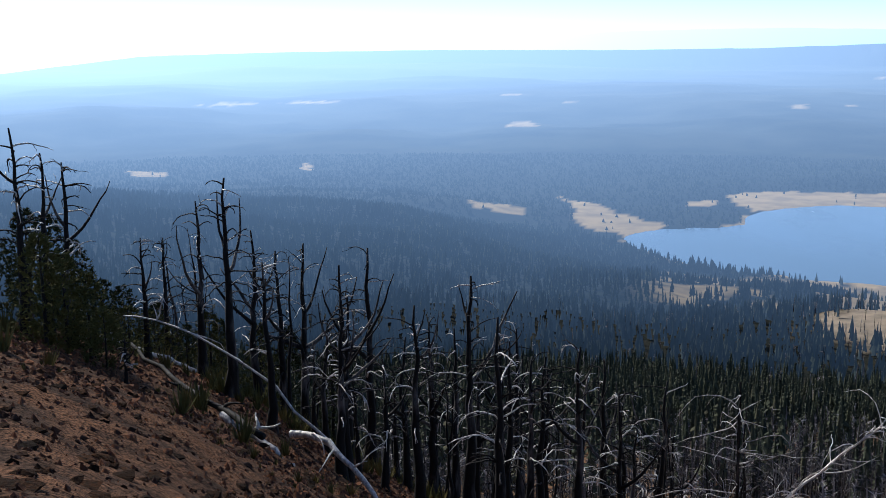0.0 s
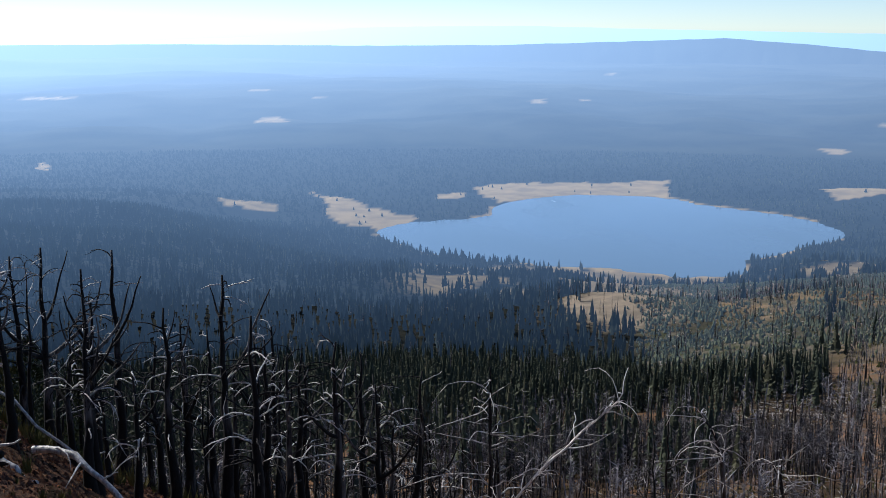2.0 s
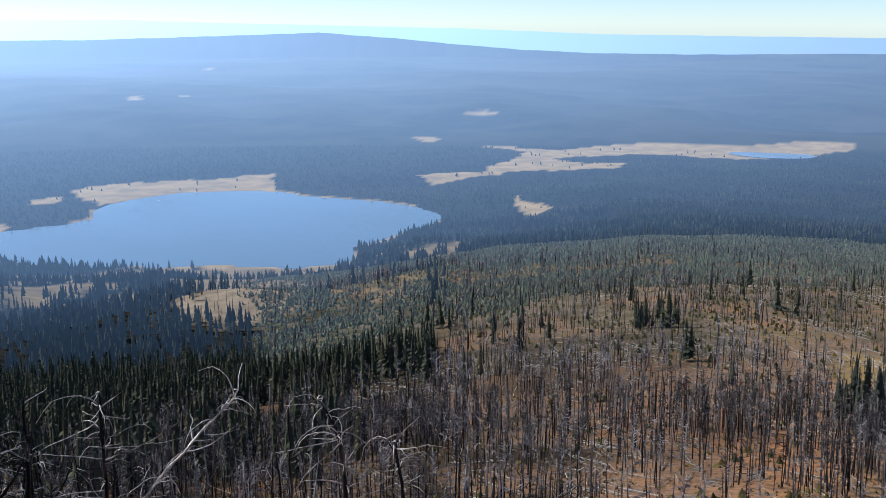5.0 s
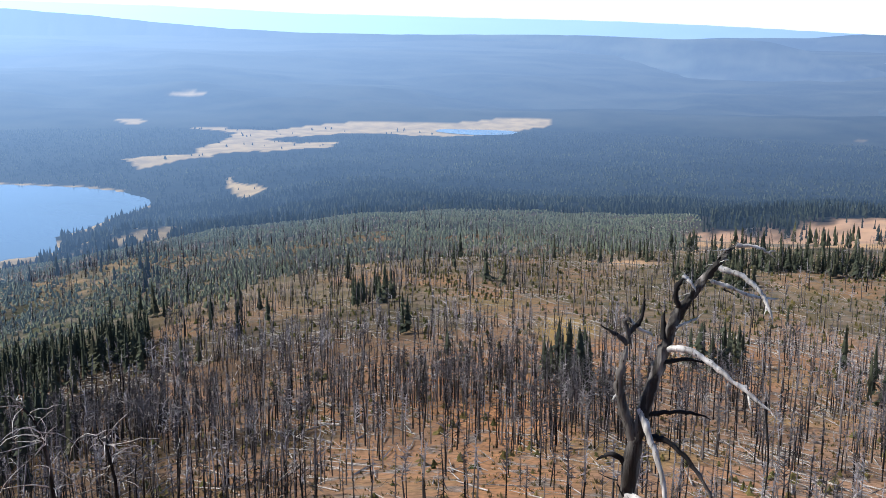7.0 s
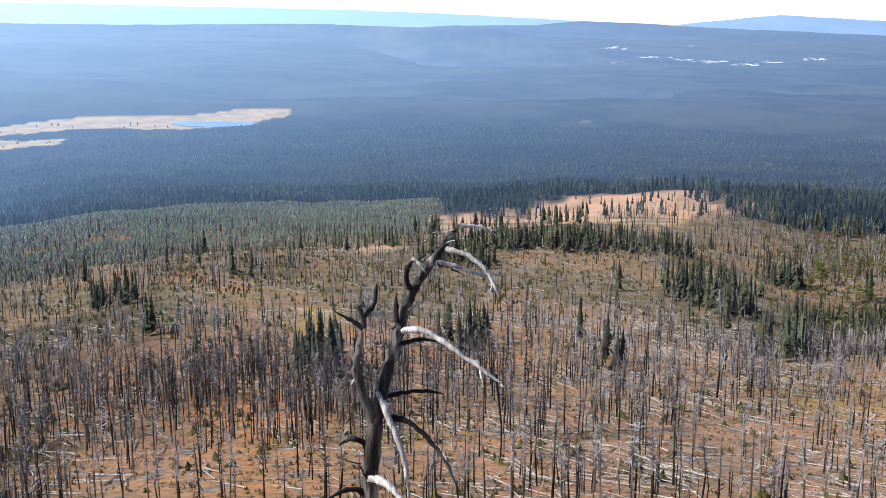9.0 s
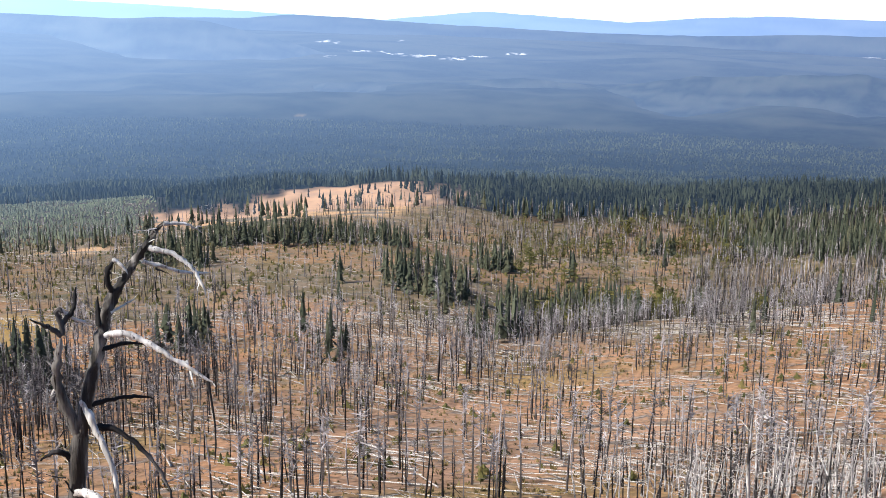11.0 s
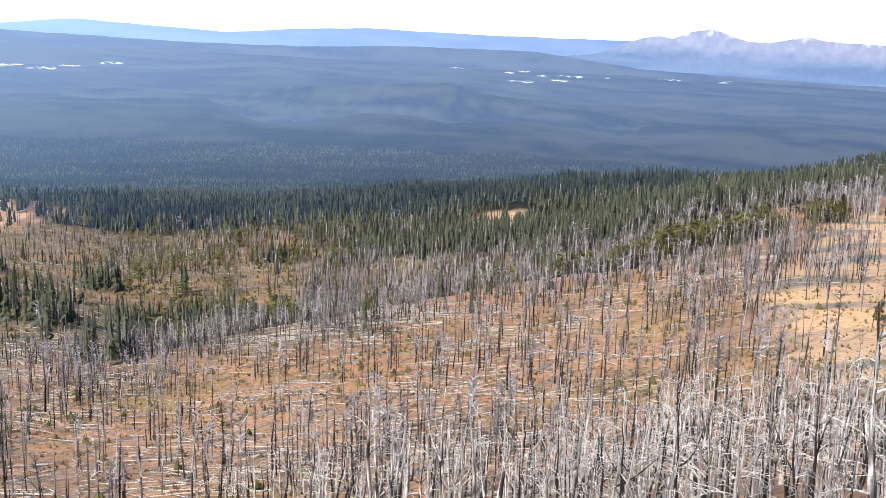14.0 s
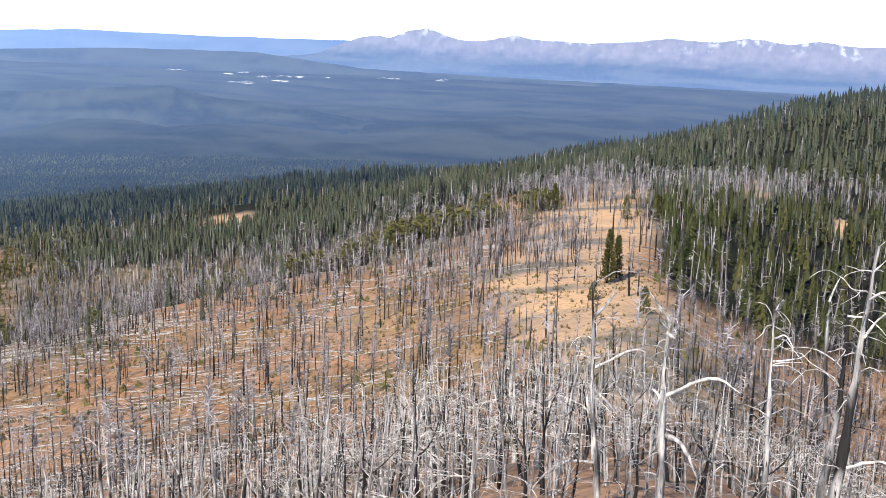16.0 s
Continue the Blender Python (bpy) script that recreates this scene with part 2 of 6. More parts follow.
def live_density(x, y):
    az, r, gap, meadow, bare, ridge, burn, wob = cover(x, y)
    d = (1 - burn) * (1 - meadow) * (1 - ridge) * (1 - np.clip(bare * 1.3, 0, 0.96))
    d = d * (1 - 0.97 * knoll(az, r))
    d = d * (1 - 0.88 * band(az, 11, 36, 1.5) * band(r, 850, 1258, 12) * (fbm(x / 45, y / 45, 91, 3) > 0.42))
    for ahead in (30, 65):
        d = d * (1 - 0.93 * fields(az, r + ahead))
    d = d * (1 - 0.93 * patch(az, r, 25.0, 1217, 5.6, 81, seed=11))
    thin = 0.65 * band(az, 36, 96, 2) * band(r, 540, 760, 40)
    d = d * (1 - thin * (fbm(x / 40, y / 40, 92, 3) > 0.45))
    d = d * (1 - 0.998 * band(az, 33.8, 63, 1) * band(r, 320, 985, 12))
    d = d * (1 - band(az, 59, 79, 1.5) * band(r, 600, 930, 20) * np.interp(r, [780, 830], [0.88, 0.4]))
    d = d * (1 - 0.993 * band(az, 23.5, 34, 1) * band(r + wob * 40, 372 + (34 - az) * 6, 1000, 14))
    d = d * (1 - 0.45 * band(az, -2, 24, 2) * band(r, 500, 1000, 30) * (fbm(x / 55, y / 55, 94, 3) > 0.5))
    for k, (a0, r0, da, dr) in enumerate(CLUMPS):
        d = np.maximum(d, patch(az, r, a0, r0, da, dr, seed=91 + k))
    d = np.maximum(d, 0.008 * burn * (r > 240) * (ridge < 0.3))
    d = np.maximum(d, 0.26 * band(az, -6, 29, 2) * band(r + wob * 60, 165, 330, 20))
    d = np.where((az > 124.5) & (r > 205), np.maximum(d, band(az - 126.0 + wob * 2, 0.5, 60, 0.8) * (1 - burn) * (0.3 + 0.7 * step(fbm(x / 20, y / 20, 97, 3), 0.38, 0.52))), d)
    d = np.maximum(d, 0.05 * meadow * (r > 1400))
    d = d * (1 - 0.85 * grey_crest(az, r))
    # scattered trees on the bare hill top
    d = np.maximum(d, 0.16 * bare * (fbm(x / 25, y / 25, 95, 2) > 0.5))
    return np.where((gap < 8) | (z_under(x, y)), 0, d)


def z_under(x, y):
    return shore_gap(x, y) < 8


# ---- materials ----
def material(name, base, rough=0.9):
    m = bpy.data.materials.new(name)
    m.use_nodes = True
    n = m.node_tree
    b = n.nodes["Principled BSDF"]
    b.inputs["Base Color"].default_value = (*base, 1)
    b.inputs["Roughness"].default_value = rough
    b.inputs["Specular IOR Level"].default_value = 0.03
    return m, n, b


def node(n, kind, **values):
    k = n.nodes.new(kind)
    for key, v in values.items():
        k.inputs[key].default_value = v
    return k


def blend(n, fac, a, b):
    """A colour between a and b (colours or sockets)."""
    mix = n.nodes.new("ShaderNodeMix")
    mix.data_type = "RGBA"
    for s, v in ((mix.inputs[0], fac), (mix.inputs[6], a), (mix.inputs[7], b)):
        if isinstance(v, tuple):
            s.default_value = (*v, 1)
        elif isinstance(v, float):
            s.default_value = v
        else:
            n.links.new(v, s)
    return mix.outputs[2]


def ramp(n, value, lo, hi):
    k = n.nodes.new("ShaderNodeMapRange")
    k.clamp = True
    k.inputs["From Min"].default_value, k.inputs["From Max"].default_value = lo, hi
    n.links.new(value, k.inputs["Value"])
    return k.outputs["Result"]


def grain(n, scale, detail=4.0, stretch=None, coords="Position"):
    geo = n.nodes.new("ShaderNodeNewGeometry") if coords == "Position" else n.nodes.new("ShaderNodeTexCoord")
    src = geo.outputs[coords]
    if stretch:
        mp = n.nodes.new("ShaderNodeMapping")
        mp.inputs["Scale"].default_value = stretch
        n.links.new(src, mp.inputs["Vector"])
        src = mp.outputs["Vector"]
    t = node(n, "ShaderNodeTexNoise", Scale=scale, Detail=detail)
    n.links.new(src, t.inputs["Vector"])
    return t.outputs["Fac"]


def attribute(n, name):
    a = n.nodes.new("ShaderNodeAttribute")
    a.attribute_name = name
    return a.outputs["Fac"]


def bump(n, b, value, strength, distance):
    k = node(n, "ShaderNodeBump", Strength=strength, Distance=distance)
    n.links.new(value, k.inputs["Height"])
    n.links.new(k.outputs["Normal"], b.inputs["Normal"])


def ground_material():
    m, n, b = material("ground", (0.2, 0.12, 0.07), 0.95)
    g1, g2, g3 = grain(n, 0.9, 6), grain(n, 0.045, 5), grain(n, 0.012, 4)
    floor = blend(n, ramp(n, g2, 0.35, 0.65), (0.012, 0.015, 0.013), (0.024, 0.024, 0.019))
    soil = blend(n, ramp(n, g3, 0.40, 0.60), (0.38, 0.19, 0.09), (0.39, 0.235, 0.15))
    soil = blend(n, ramp(n, g2, 0.40, 0.66), soil, (0.27, 0.165, 0.105))
    debris = blend(n, ramp(n, grain(n, 1.7, 6, (1, 0.4, 1)), 0.42, 0.62), (0.10, 0.085, 0.075), (0.30, 0.265, 0.235))
    soil = blend(n, ramp(n, grain(n, 0.22, 6), 0.53, 0.63), soil, debris)
    straw = blend(n, ramp(n, g1, 0.3, 0.7), (0.32, 0.21, 0.085), (0.24, 0.17, 0.08))
    soil = blend(n, ramp(n, grain(n, 0.03, 3), 0.56, 0.72), soil, straw)
    soil = blend(n, ramp(n, g1, 0.40, 0.76), soil, (0.14, 0.085, 0.05))
    pale = blend(n, ramp(n, g2, 0.35, 0.65), (0.55, 0.35, 0.195), (0.42, 0.285, 0.185))
    pale = blend(n, ramp(n, g1, 0.45, 0.8), pale, (0.25, 0.16, 0.09))
    ash = blend(n, ramp(n, grain(n, 2.6, 6), 0.4, 0.62), (0.235, 0.20, 0.165), (0.13, 0.115, 0.095))
    pale = blend(n, ramp(n, grain(n, 0.05, 6, (1, 0.55, 1)), 0.47, 0.58), pale, ash)
    reeds = blend(n, ramp(n, g2, 0.35, 0.7), (0.34, 0.22, 0.07), (0.26, 0.18, 0.08))
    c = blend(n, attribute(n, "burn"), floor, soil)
    heath = blend(n, ramp(n, grain(n, 0.12, 6), 0.4, 0.62), (0.065, 0.072, 0.040), (0.16, 0.138, 0.108))
    c = blend(n, attribute(n, "heath"), c, heath)
    c = blend(n, attribute(n, "bare"), c, pale)
    c = blend(n, attribute(n, "knoll"), c, blend(n, ramp(n, grain(n, 0.09, 5), 0.38, 0.64), (0.30, 0.245, 0.185), (0.20, 0.17, 0.135)))
    c = blend(n, attribute(n, "meadow"), c, reeds)
    c = blend(n, attribute(n, "cinder"), c, blend(n, ramp(n, grain(n, 22.0, 5), 0.38, 0.64), (0.012, 0.007, 0.005), blend(n, ramp(n, grain(n, 0.8, 4), 0.4, 0.6), (0.19, 0.095, 0.052), (0.075, 0.045, 0.03))))
    # Darkened zones of the ground, mottled by noise
    c = blend(n, attribute(n, "dark_tone"), c, blend(n, ramp(n, g1, 0.4, 0.6), (0.020, 0.015, 0.012), (0.06, 0.043, 0.026)))
    n.links.new(c, b.inputs["Base Color"])
    bump(n, b, grain(n, 3.5, 8), 0.8, 0.14)
    return m


def wood_material(name, silver, dark_tone, share, rough=0.8):
    """Dead wood: silver where the bark has gone, black where it burned."""
    m, n, b = material(name, silver, rough)
    b.inputs["Specular IOR Level"].default_value = 0.2 if rough > 0.6 else 0.5
    obj = n.nodes.new("ShaderNodeObjectInfo")
    isl = n.nodes.new("ShaderNodeNewGeometry")
    g = grain(n, 1.3, 5, (1, 1, 0.35))
    fine = grain(n, 11, 5, (1, 1, 0.12))
    add = n.nodes.new("ShaderNodeMath")
    add.operation = "MULTIPLY_ADD"
    n.links.new(isl.outputs["Random Per Island"], add.inputs[0])
    add.inputs[1].default_value = 0.42
    n.links.new(g, add.inputs[2])
    dark = ramp(n, add.outputs[0], share, share + 0.14)
    pale = blend(n, ramp(n, fine, 0.38, 0.60), silver, tuple(v * 0.45 for v in silver))
    c = blend(n, dark, dark_tone, pale)
    crack = ramp(n, grain(n, 42, 4, (1, 1, 0.05)), 0.60, 0.66)
    c = blend(n, crack, c, tuple(v * 0.5 for v in dark_tone))
    n.links.new(c, b.inputs["Base Color"])
    bump(n, b, fine, 0.9, 0.03)
    return m


def needle_material(name, dark, light, warm):
    """Needles: each tree has a tone of its own, and some turn olive."""
    m, n, b = material(name, dark, 0.75)
    isl = n.nodes.new("ShaderNodeNewGeometry")
    c = blend(n, attribute(n, "tone"), dark, light)
    c = blend(n, ramp(n, attribute(n, "turn"), 0.62, 1.0), c, warm)
    c = blend(n, ramp(n, isl.outputs["Random Per Island"], 0.3, 1.0), blend(n, 0.45, c, dark), blend(n, 0.35, c, light))
    n.links.new(c, b.inputs["Base Color"])
    return m


def pole_material(name, dark, pale, lo, hi):
    """Standing dead wood: each trunk between charred and silver."""
    m, n, b = material(name, pale, 0.8)
    b.inputs["Specular IOR Level"].default_value = 0.15
    c = blend(n, ramp(n, attribute(n, "tone"), lo, hi), dark, pale)
    c = blend(n, ramp(n, grain(n, 1.6, 4, (1, 1, 0.3)), 0.42, 0.62), c, blend(n, 0.55, c, dark))
    n.links.new(c, b.inputs["Base Color"])
    return m


GROUND = ground_material()
WOOD_BLACK = wood_material("charred_wood", (0.16, 0.145, 0.14), (0.010, 0.009, 0.009), 0.80)
WOOD_DUSK = wood_material("scorched_wood", (0.34, 0.315, 0.305), (0.014, 0.012, 0.012), 0.64)
WOOD_GREY = wood_material("silvered_wood", (0.47, 0.445, 0.43), (0.018, 0.016, 0.016), 0.63)
WOOD_LOG = wood_material("weathered_log_wood", (0.52, 0.48, 0.44), (0.10, 0.09, 0.085), 0.54)
WOOD_PALE = wood_material("bleached_wood", (0.62, 0.585, 0.55), (0.15, 0.14, 0.135), 0.42, 0.5)


def snag_material():
    """Barkless old wood: grey with silver streaks, black cracks and scorched patches."""
    m, n, b = material("half_charred_silver_wood", (0.2, 0.18, 0.16), 0.7)
    b.inputs["Specular IOR Level"].default_value = 0.25
    # Streak contrast raised beyond the wood's own, imitating lit and shaded sides
    c = blend(n, ramp(n, grain(n, 9, 6, (1, 1, 0.10)), 0.44, 0.58), (0.022, 0.019, 0.017), (0.46, 0.425, 0.39))
    c = blend(n, ramp(n, grain(n, 1.4, 5, (1, 1, 0.4)), 0.36, 0.50), c, blend(n, 0.8, c, (0.018, 0.015, 0.013)))
    c = blend(n, ramp(n, grain(n, 30, 4, (1, 1, 0.05)), 0.60, 0.66), c, (0.012, 0.010, 0.009))
    n.links.new(c, b.inputs["Base Color"])
    bump(n, b, grain(n, 14, 6, (1, 1, 0.12)), 1.0, 0.03)
    return m


WOOD_SNAG = snag_material()
POLE_LOW = pole_material("charred_pole", (0.014, 0.012, 0.012), (0.17, 0.15, 0.145), 0.35, 1.0)
POLE_DARK = pole_material("scorched_pole", (0.03, 0.027, 0.028), (0.24, 0.222, 0.226), 0.15, 1.0)
POLE_TOP = pole_material("silver_pole", (0.065, 0.058, 0.062), (0.38, 0.355, 0.365), 0.05, 0.95)
NEEDLE_NEAR = needle_material("pine_needles", (0.017, 0.023, 0.010), (0.068, 0.072, 0.030), (0.10, 0.086, 0.032))
NEEDLE_MID = needle_material("fir_needles", (0.030, 0.037, 0.028), (0.082, 0.091, 0.060), (0.10, 0.094, 0.058))
NEEDLE_OLIVE = needle_material("olive_pine_needles", (0.05, 0.052, 0.018), (0.125, 0.115, 0.04), (0.17, 0.14, 0.045))
NEEDLE_YOUNG = needle_material("young_pine_needles", (0.05, 0.056, 0.022), (0.12, 0.105, 0.04), (0.19, 0.14, 0.05))


# ---- mesh helpers ----
def mesh_from(name, verts, faces, mat, smooth=False):
    """A mesh from arrays; faces: one array of triangles or of quads, or a list of such arrays."""
    groups = faces if isinstance(faces, list) else [faces]
    groups = [np.asarray(g, np.int32) for g in groups if len(g)]
    me = bpy.data.meshes.new(name)
    verts = np.asarray(verts, np.float32)
    me.vertices.add(len(verts))
    me.vertices.foreach_set("co", verts.ravel())
    loops = np.concatenate([g.ravel() for g in groups])
    sizes = np.concatenate([np.full(len(g), g.shape[1]) for g in groups])
    me.loops.add(len(loops))
    me.loops.foreach_set("vertex_index", loops)
    me.polygons.add(len(sizes))
    me.polygons.foreach_set("loop_start", np.concatenate([[0], np.cumsum(sizes)[:-1]]).astype(np.int32))
    me.polygons.foreach_set("use_smooth", np.full(len(sizes), smooth))
    me.update(calc_edges=True)
    me.validate()
    if mat:
        me.materials.append(mat)
    return me


def put(me, key, val):
    """Stores one number for each point of a mesh."""
    at = me.attributes.new(key, "FLOAT", "POINT")
    at.data.foreach_set("value", np.broadcast_to(np.asarray(val, np.float32), (len(me.vertices),)).copy())
    return me


def part(name, data, parent, label=""):
    ob = new(name, data)
    ob.parent = parent
    return tagged(ob, label) if label else ob


def tube(points, radii, sides=6):
    """A bent tapered stick: vertices and quads, closed to a point at its end."""
    p = np.asarray(points, float)
    rad = np.asarray(radii, float)
    d = np.gradient(p, axis=0)
    d /= np.linalg.norm(d, axis=1, keepdims=True) + 1e-9
    ref = np.where(np.abs(d[:, 2:3]) > 0.9, np.array([[1.0, 0, 0]]), np.array([[0, 0, 1.0]]))
    ref = np.repeat(ref[:1], len(p), axis=0)
    u = np.cross(d, ref)
    u /= np.linalg.norm(u, axis=1, keepdims=True) + 1e-9
    w = np.cross(d, u)
    th = np.arange(sides) * 2 * np.pi / sides
    ring = p[:, None] + rad[:, None, None] * (np.cos(th)[None, :, None] * u[:, None] + np.sin(th)[None, :, None] * w[:, None])
    v = ring.reshape(-1, 3)
    i, j = np.meshgrid(np.arange(len(p) - 1), np.arange(sides), indexing="ij")
    a, b = (i * sides + j).ravel(), (i * sides + (j + 1) % sides).ravel()
    q = np.stack([a, b, b + sides, a + sides], axis=1)
    last = (len(p) - 1) * sides
    cap = np.stack([np.full(sides - 2, last), last + np.arange(1, sides - 1), last + np.arange(2, sides)], axis=1)
    return v, q, cap


def join(pieces):
    vs, qs, ts, o = [], [], [], 0
    for v, q, t in pieces:
        vs.append(v)
        qs.append(q + o)
        ts.append(t + o)
        o += len(v)
    return np.vstack(vs), [np.vstack(qs), np.vstack(ts)]


def as_tris(groups):
    out = []
    for g in groups:
        out.append(g if g.shape[1] == 3 else np.vstack([g[:, [0, 1, 2]], g[:, [0, 2, 3]]]))
    return np.vstack(out)


def scatter(name, templates, x, y, z, size, mat, label, category, lean=0.03, seed=0):
    """Many copies of a few small shapes, joined into one thing of kind stuff."""
    g = np.random.default_rng(seed)
    n = len(x)
    which = g.integers(0, len(templates), n)
    turn = g.uniform(0, 2 * np.pi, n)
    vs, fs, o = [], [], 0
    slots, tones, turns = [], [], []
    h = np.random.default_rng(seed + 7777)
    tone, olive = h.random(n), h.random(n)
    for k, (tv, tf, *tm) in enumerate(templates):
        s = np.where(which == k)[0]
        if not len(s):
            continue
        c, sn = np.cos(turn[s])[:, None], np.sin(turn[s])[:, None]
        w = size[s][:, None] if size.ndim == 1 else size[s, 0][:, None]
        h = size[s][:, None] if size.ndim == 1 else size[s, 1][:, None]
        X = (tv[None, :, 0] * c - tv[None, :, 1] * sn) * w
        Y = (tv[None, :, 0] * sn + tv[None, :, 1] * c) * w
        Z = tv[None, :, 2] * h
        if lean:
            X = X + Z * g.normal(0, lean, (len(s), 1))
            Y = Y + Z * (g.normal(0, lean, (len(s), 1)) + 0.026)
        v = np.stack([X + x[s][:, None], Y + y[s][:, None], Z + z[s][:, None]], axis=2).reshape(-1, 3)
        f = (tf[None] + (np.arange(len(s)) * len(tv))[:, None, None]).reshape(-1, 3) + o
        vs.append(v)
        fs.append(f)
        tones.append(np.repeat(tone[s], len(tv)))
        turns.append(np.repeat(olive[s], len(tv)))
        slots.append(np.tile(tm[0] if tm else np.zeros(len(tf), int), len(s)))
        o += len(v)
    mats = mat if isinstance(mat, tuple) else (mat,)
    ob = new(name, mesh_from(name, np.vstack(vs), np.vstack(fs), mats[0]))
    put(ob.data, "tone", np.concatenate(tones))
    put(ob.data, "turn", np.concatenate(turns))
    for extra in mats[1:]:
        ob.data.materials.append(extra)
    if len(mats) > 1:
        ob.data.polygons.foreach_set("material_index", np.concatenate(slots).astype(np.int32))
    return tagged(ob, label, category, kind="stuff")


def sow(count, az0, az1, r0, r1, seed, chance):
    """Random places in a sector, kept by a chance between 0 and 1."""
    g = np.random.default_rng(seed)
    az = g.uniform(az0, az1, count)
    r = np.sqrt(g.uniform(r0 * r0, r1 * r1, count))
    x, y = spot(az, r)
    keep = g.uniform(0, 1, count) < chance(x, y)
    return x[keep], y[keep]


def sector(az0, az1, r0, r1, spacing):
    return int(0.5 * math.radians(az1 - az0) * (r1 * r1 - r0 * r0) / spacing ** 2)


# ---- the land as one sheet ----
def sheet(name, radii, azs, zfun, mat, names):
    A, R = np.meshgrid(azs, radii, indexing="ij")
    x, y = spot(A, R)
    z = zfun(x, y, A, R)
    v = np.stack([x, y, z], axis=2).reshape(-1, 3)
    na, nr = len(azs), len(radii)
    i, j = np.meshgrid(np.arange(na), np.arange(nr - 1), indexing="ij")
    a, b = (i * nr + j).ravel(), (((i + 1) % na) * nr + j).ravel()
    me = mesh_from(name, v, np.stack([a, a + 1, b + 1, b], axis=1), mat, True)
    for key, val in names(x, y, A, R).items():
        at = me.attributes.new(key, "FLOAT", "POINT")
        at.data.foreach_set("value", np.asarray(val, np.float32).ravel())
    return new(name, me)


AZS = np.concatenate([np.arange(-32, 144, 0.4), np.arange(144, 328, 4.0)])


def grey_belt(az, r):
    """The far side of the burned hollow, thick with standing grey trunks."""
    near = np.interp(az, [80, 83, 89, 95, 101, 107, 110, 116], [285, 268, 290, 322, 355, 362, 345, 340])
    far = np.interp(az, [80, 90, 93, 99, 107, 116], [320, 350, 560, 520, 480, 470])
    return band(az, 80, 116, 2) * band(r, near, far, 12)


def near_cover(x, y, A, R):
    az, r, gap, meadow, bare, ridge, burn, wob = cover(x, y)
    heath = band(az, 24, 63, 1) * band(r + wob * 90, np.interp(az, [34, 38, 43.5, 48, 58, 63], [400, 420, 500, 540, 545, 560]), 1100, 25) + 1.0 * band(az, 58, 97, 3) * band(r + wob * 120, 350, 760, 50)
    heath = heath + 0.9 * band(az, 34, 66, 3) * band(r + wob * 90, 290, 560, 30) + 0.5 * band(az, 74, 97, 3) * band(r + wob * 90, 255, 400, 30)
    heath = heath + 0.9 * grey_belt(az, r) + 0.7 * patch(az, r, 30.8, 800, 4.2, 150, seed=143)
    heath = np.clip(heath * (0.4 + 0.8 * step(fbm(x / 40, y / 40, 191, 3), 0.4, 0.55)), 0, 0.75)
    burn = np.maximum(burn, 1 - step(r, 100, 140))
    cinder = np.maximum(band(az, -60, 20, 6), 1 - step(r, 4, 9)) * (1 - step(r, 70, 130))
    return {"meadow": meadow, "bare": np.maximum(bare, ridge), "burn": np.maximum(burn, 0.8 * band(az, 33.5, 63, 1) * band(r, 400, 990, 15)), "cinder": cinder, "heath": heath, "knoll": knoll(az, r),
            # Bearings and distances where the ground colour is darkened to suit the view
            "dark_tone": np.clip((band(az, -25, 34, 1.5) * band(r + wob * 60, 80, 420, 25) + 0.5 * band(az, 33, 49, 3) * band(r + wob * 50, 172, 370, 20) + 0.22 * band(az, 31, 43, 3) * band(r + wob * 60, 200, 430, 30) + 0.6 * band(az, 31, 43, 2) * band(r + wob * 40, 80, 200, 15)) * (0.6 + 0.4 * step(fbm(x / 24, y / 24, 195, 3), 0.4, 0.6)), 0, 0.95)}


RS = np.concatenate([np.exp(np.linspace(math.log(0.02), math.log(5), 12))[:-1], np.arange(5, 34, 0.28), np.arange(34, 60, 0.7), np.exp(np.linspace(math.log(60), math.log(R_SPLIT), 120))])
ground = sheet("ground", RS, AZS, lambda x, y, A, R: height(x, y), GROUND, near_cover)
tagged(ground, "burned mountain slope of red-brown soil, straw and forest floor", "ground", kind="structure")


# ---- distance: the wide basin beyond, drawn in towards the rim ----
def haze_of(x, y):
    """How much painted haze a place glows with, and how near the sun it is seen."""
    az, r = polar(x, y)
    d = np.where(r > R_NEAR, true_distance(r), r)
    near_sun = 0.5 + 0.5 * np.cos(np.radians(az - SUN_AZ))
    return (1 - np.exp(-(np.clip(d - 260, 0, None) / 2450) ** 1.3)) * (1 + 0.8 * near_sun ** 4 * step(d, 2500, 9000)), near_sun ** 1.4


def stand_of(az, r):
    """Old dark woods (0) and lighter young stands (1) of the distance, in long uneven bands."""
    el = np.log(np.clip(r, 300, None)) * 6
    return step(0.6 * fbm(az / 5.0, el * 2.4, 411, 4) + 0.4 * fbm(az / 1.6, el * 5, 412, 3), 0.32, 0.68)


def basin(x, y, A, R):
    t = true_distance(R)
    h = LAKE_Z + 95 * (fbm(A / 9, t / 900, 61, 4) - 0.5) * step(R, 2500, 2900)
    return np.where(R > R_NEAR, h * R / np.maximum(t, 1.0), height(x, y))


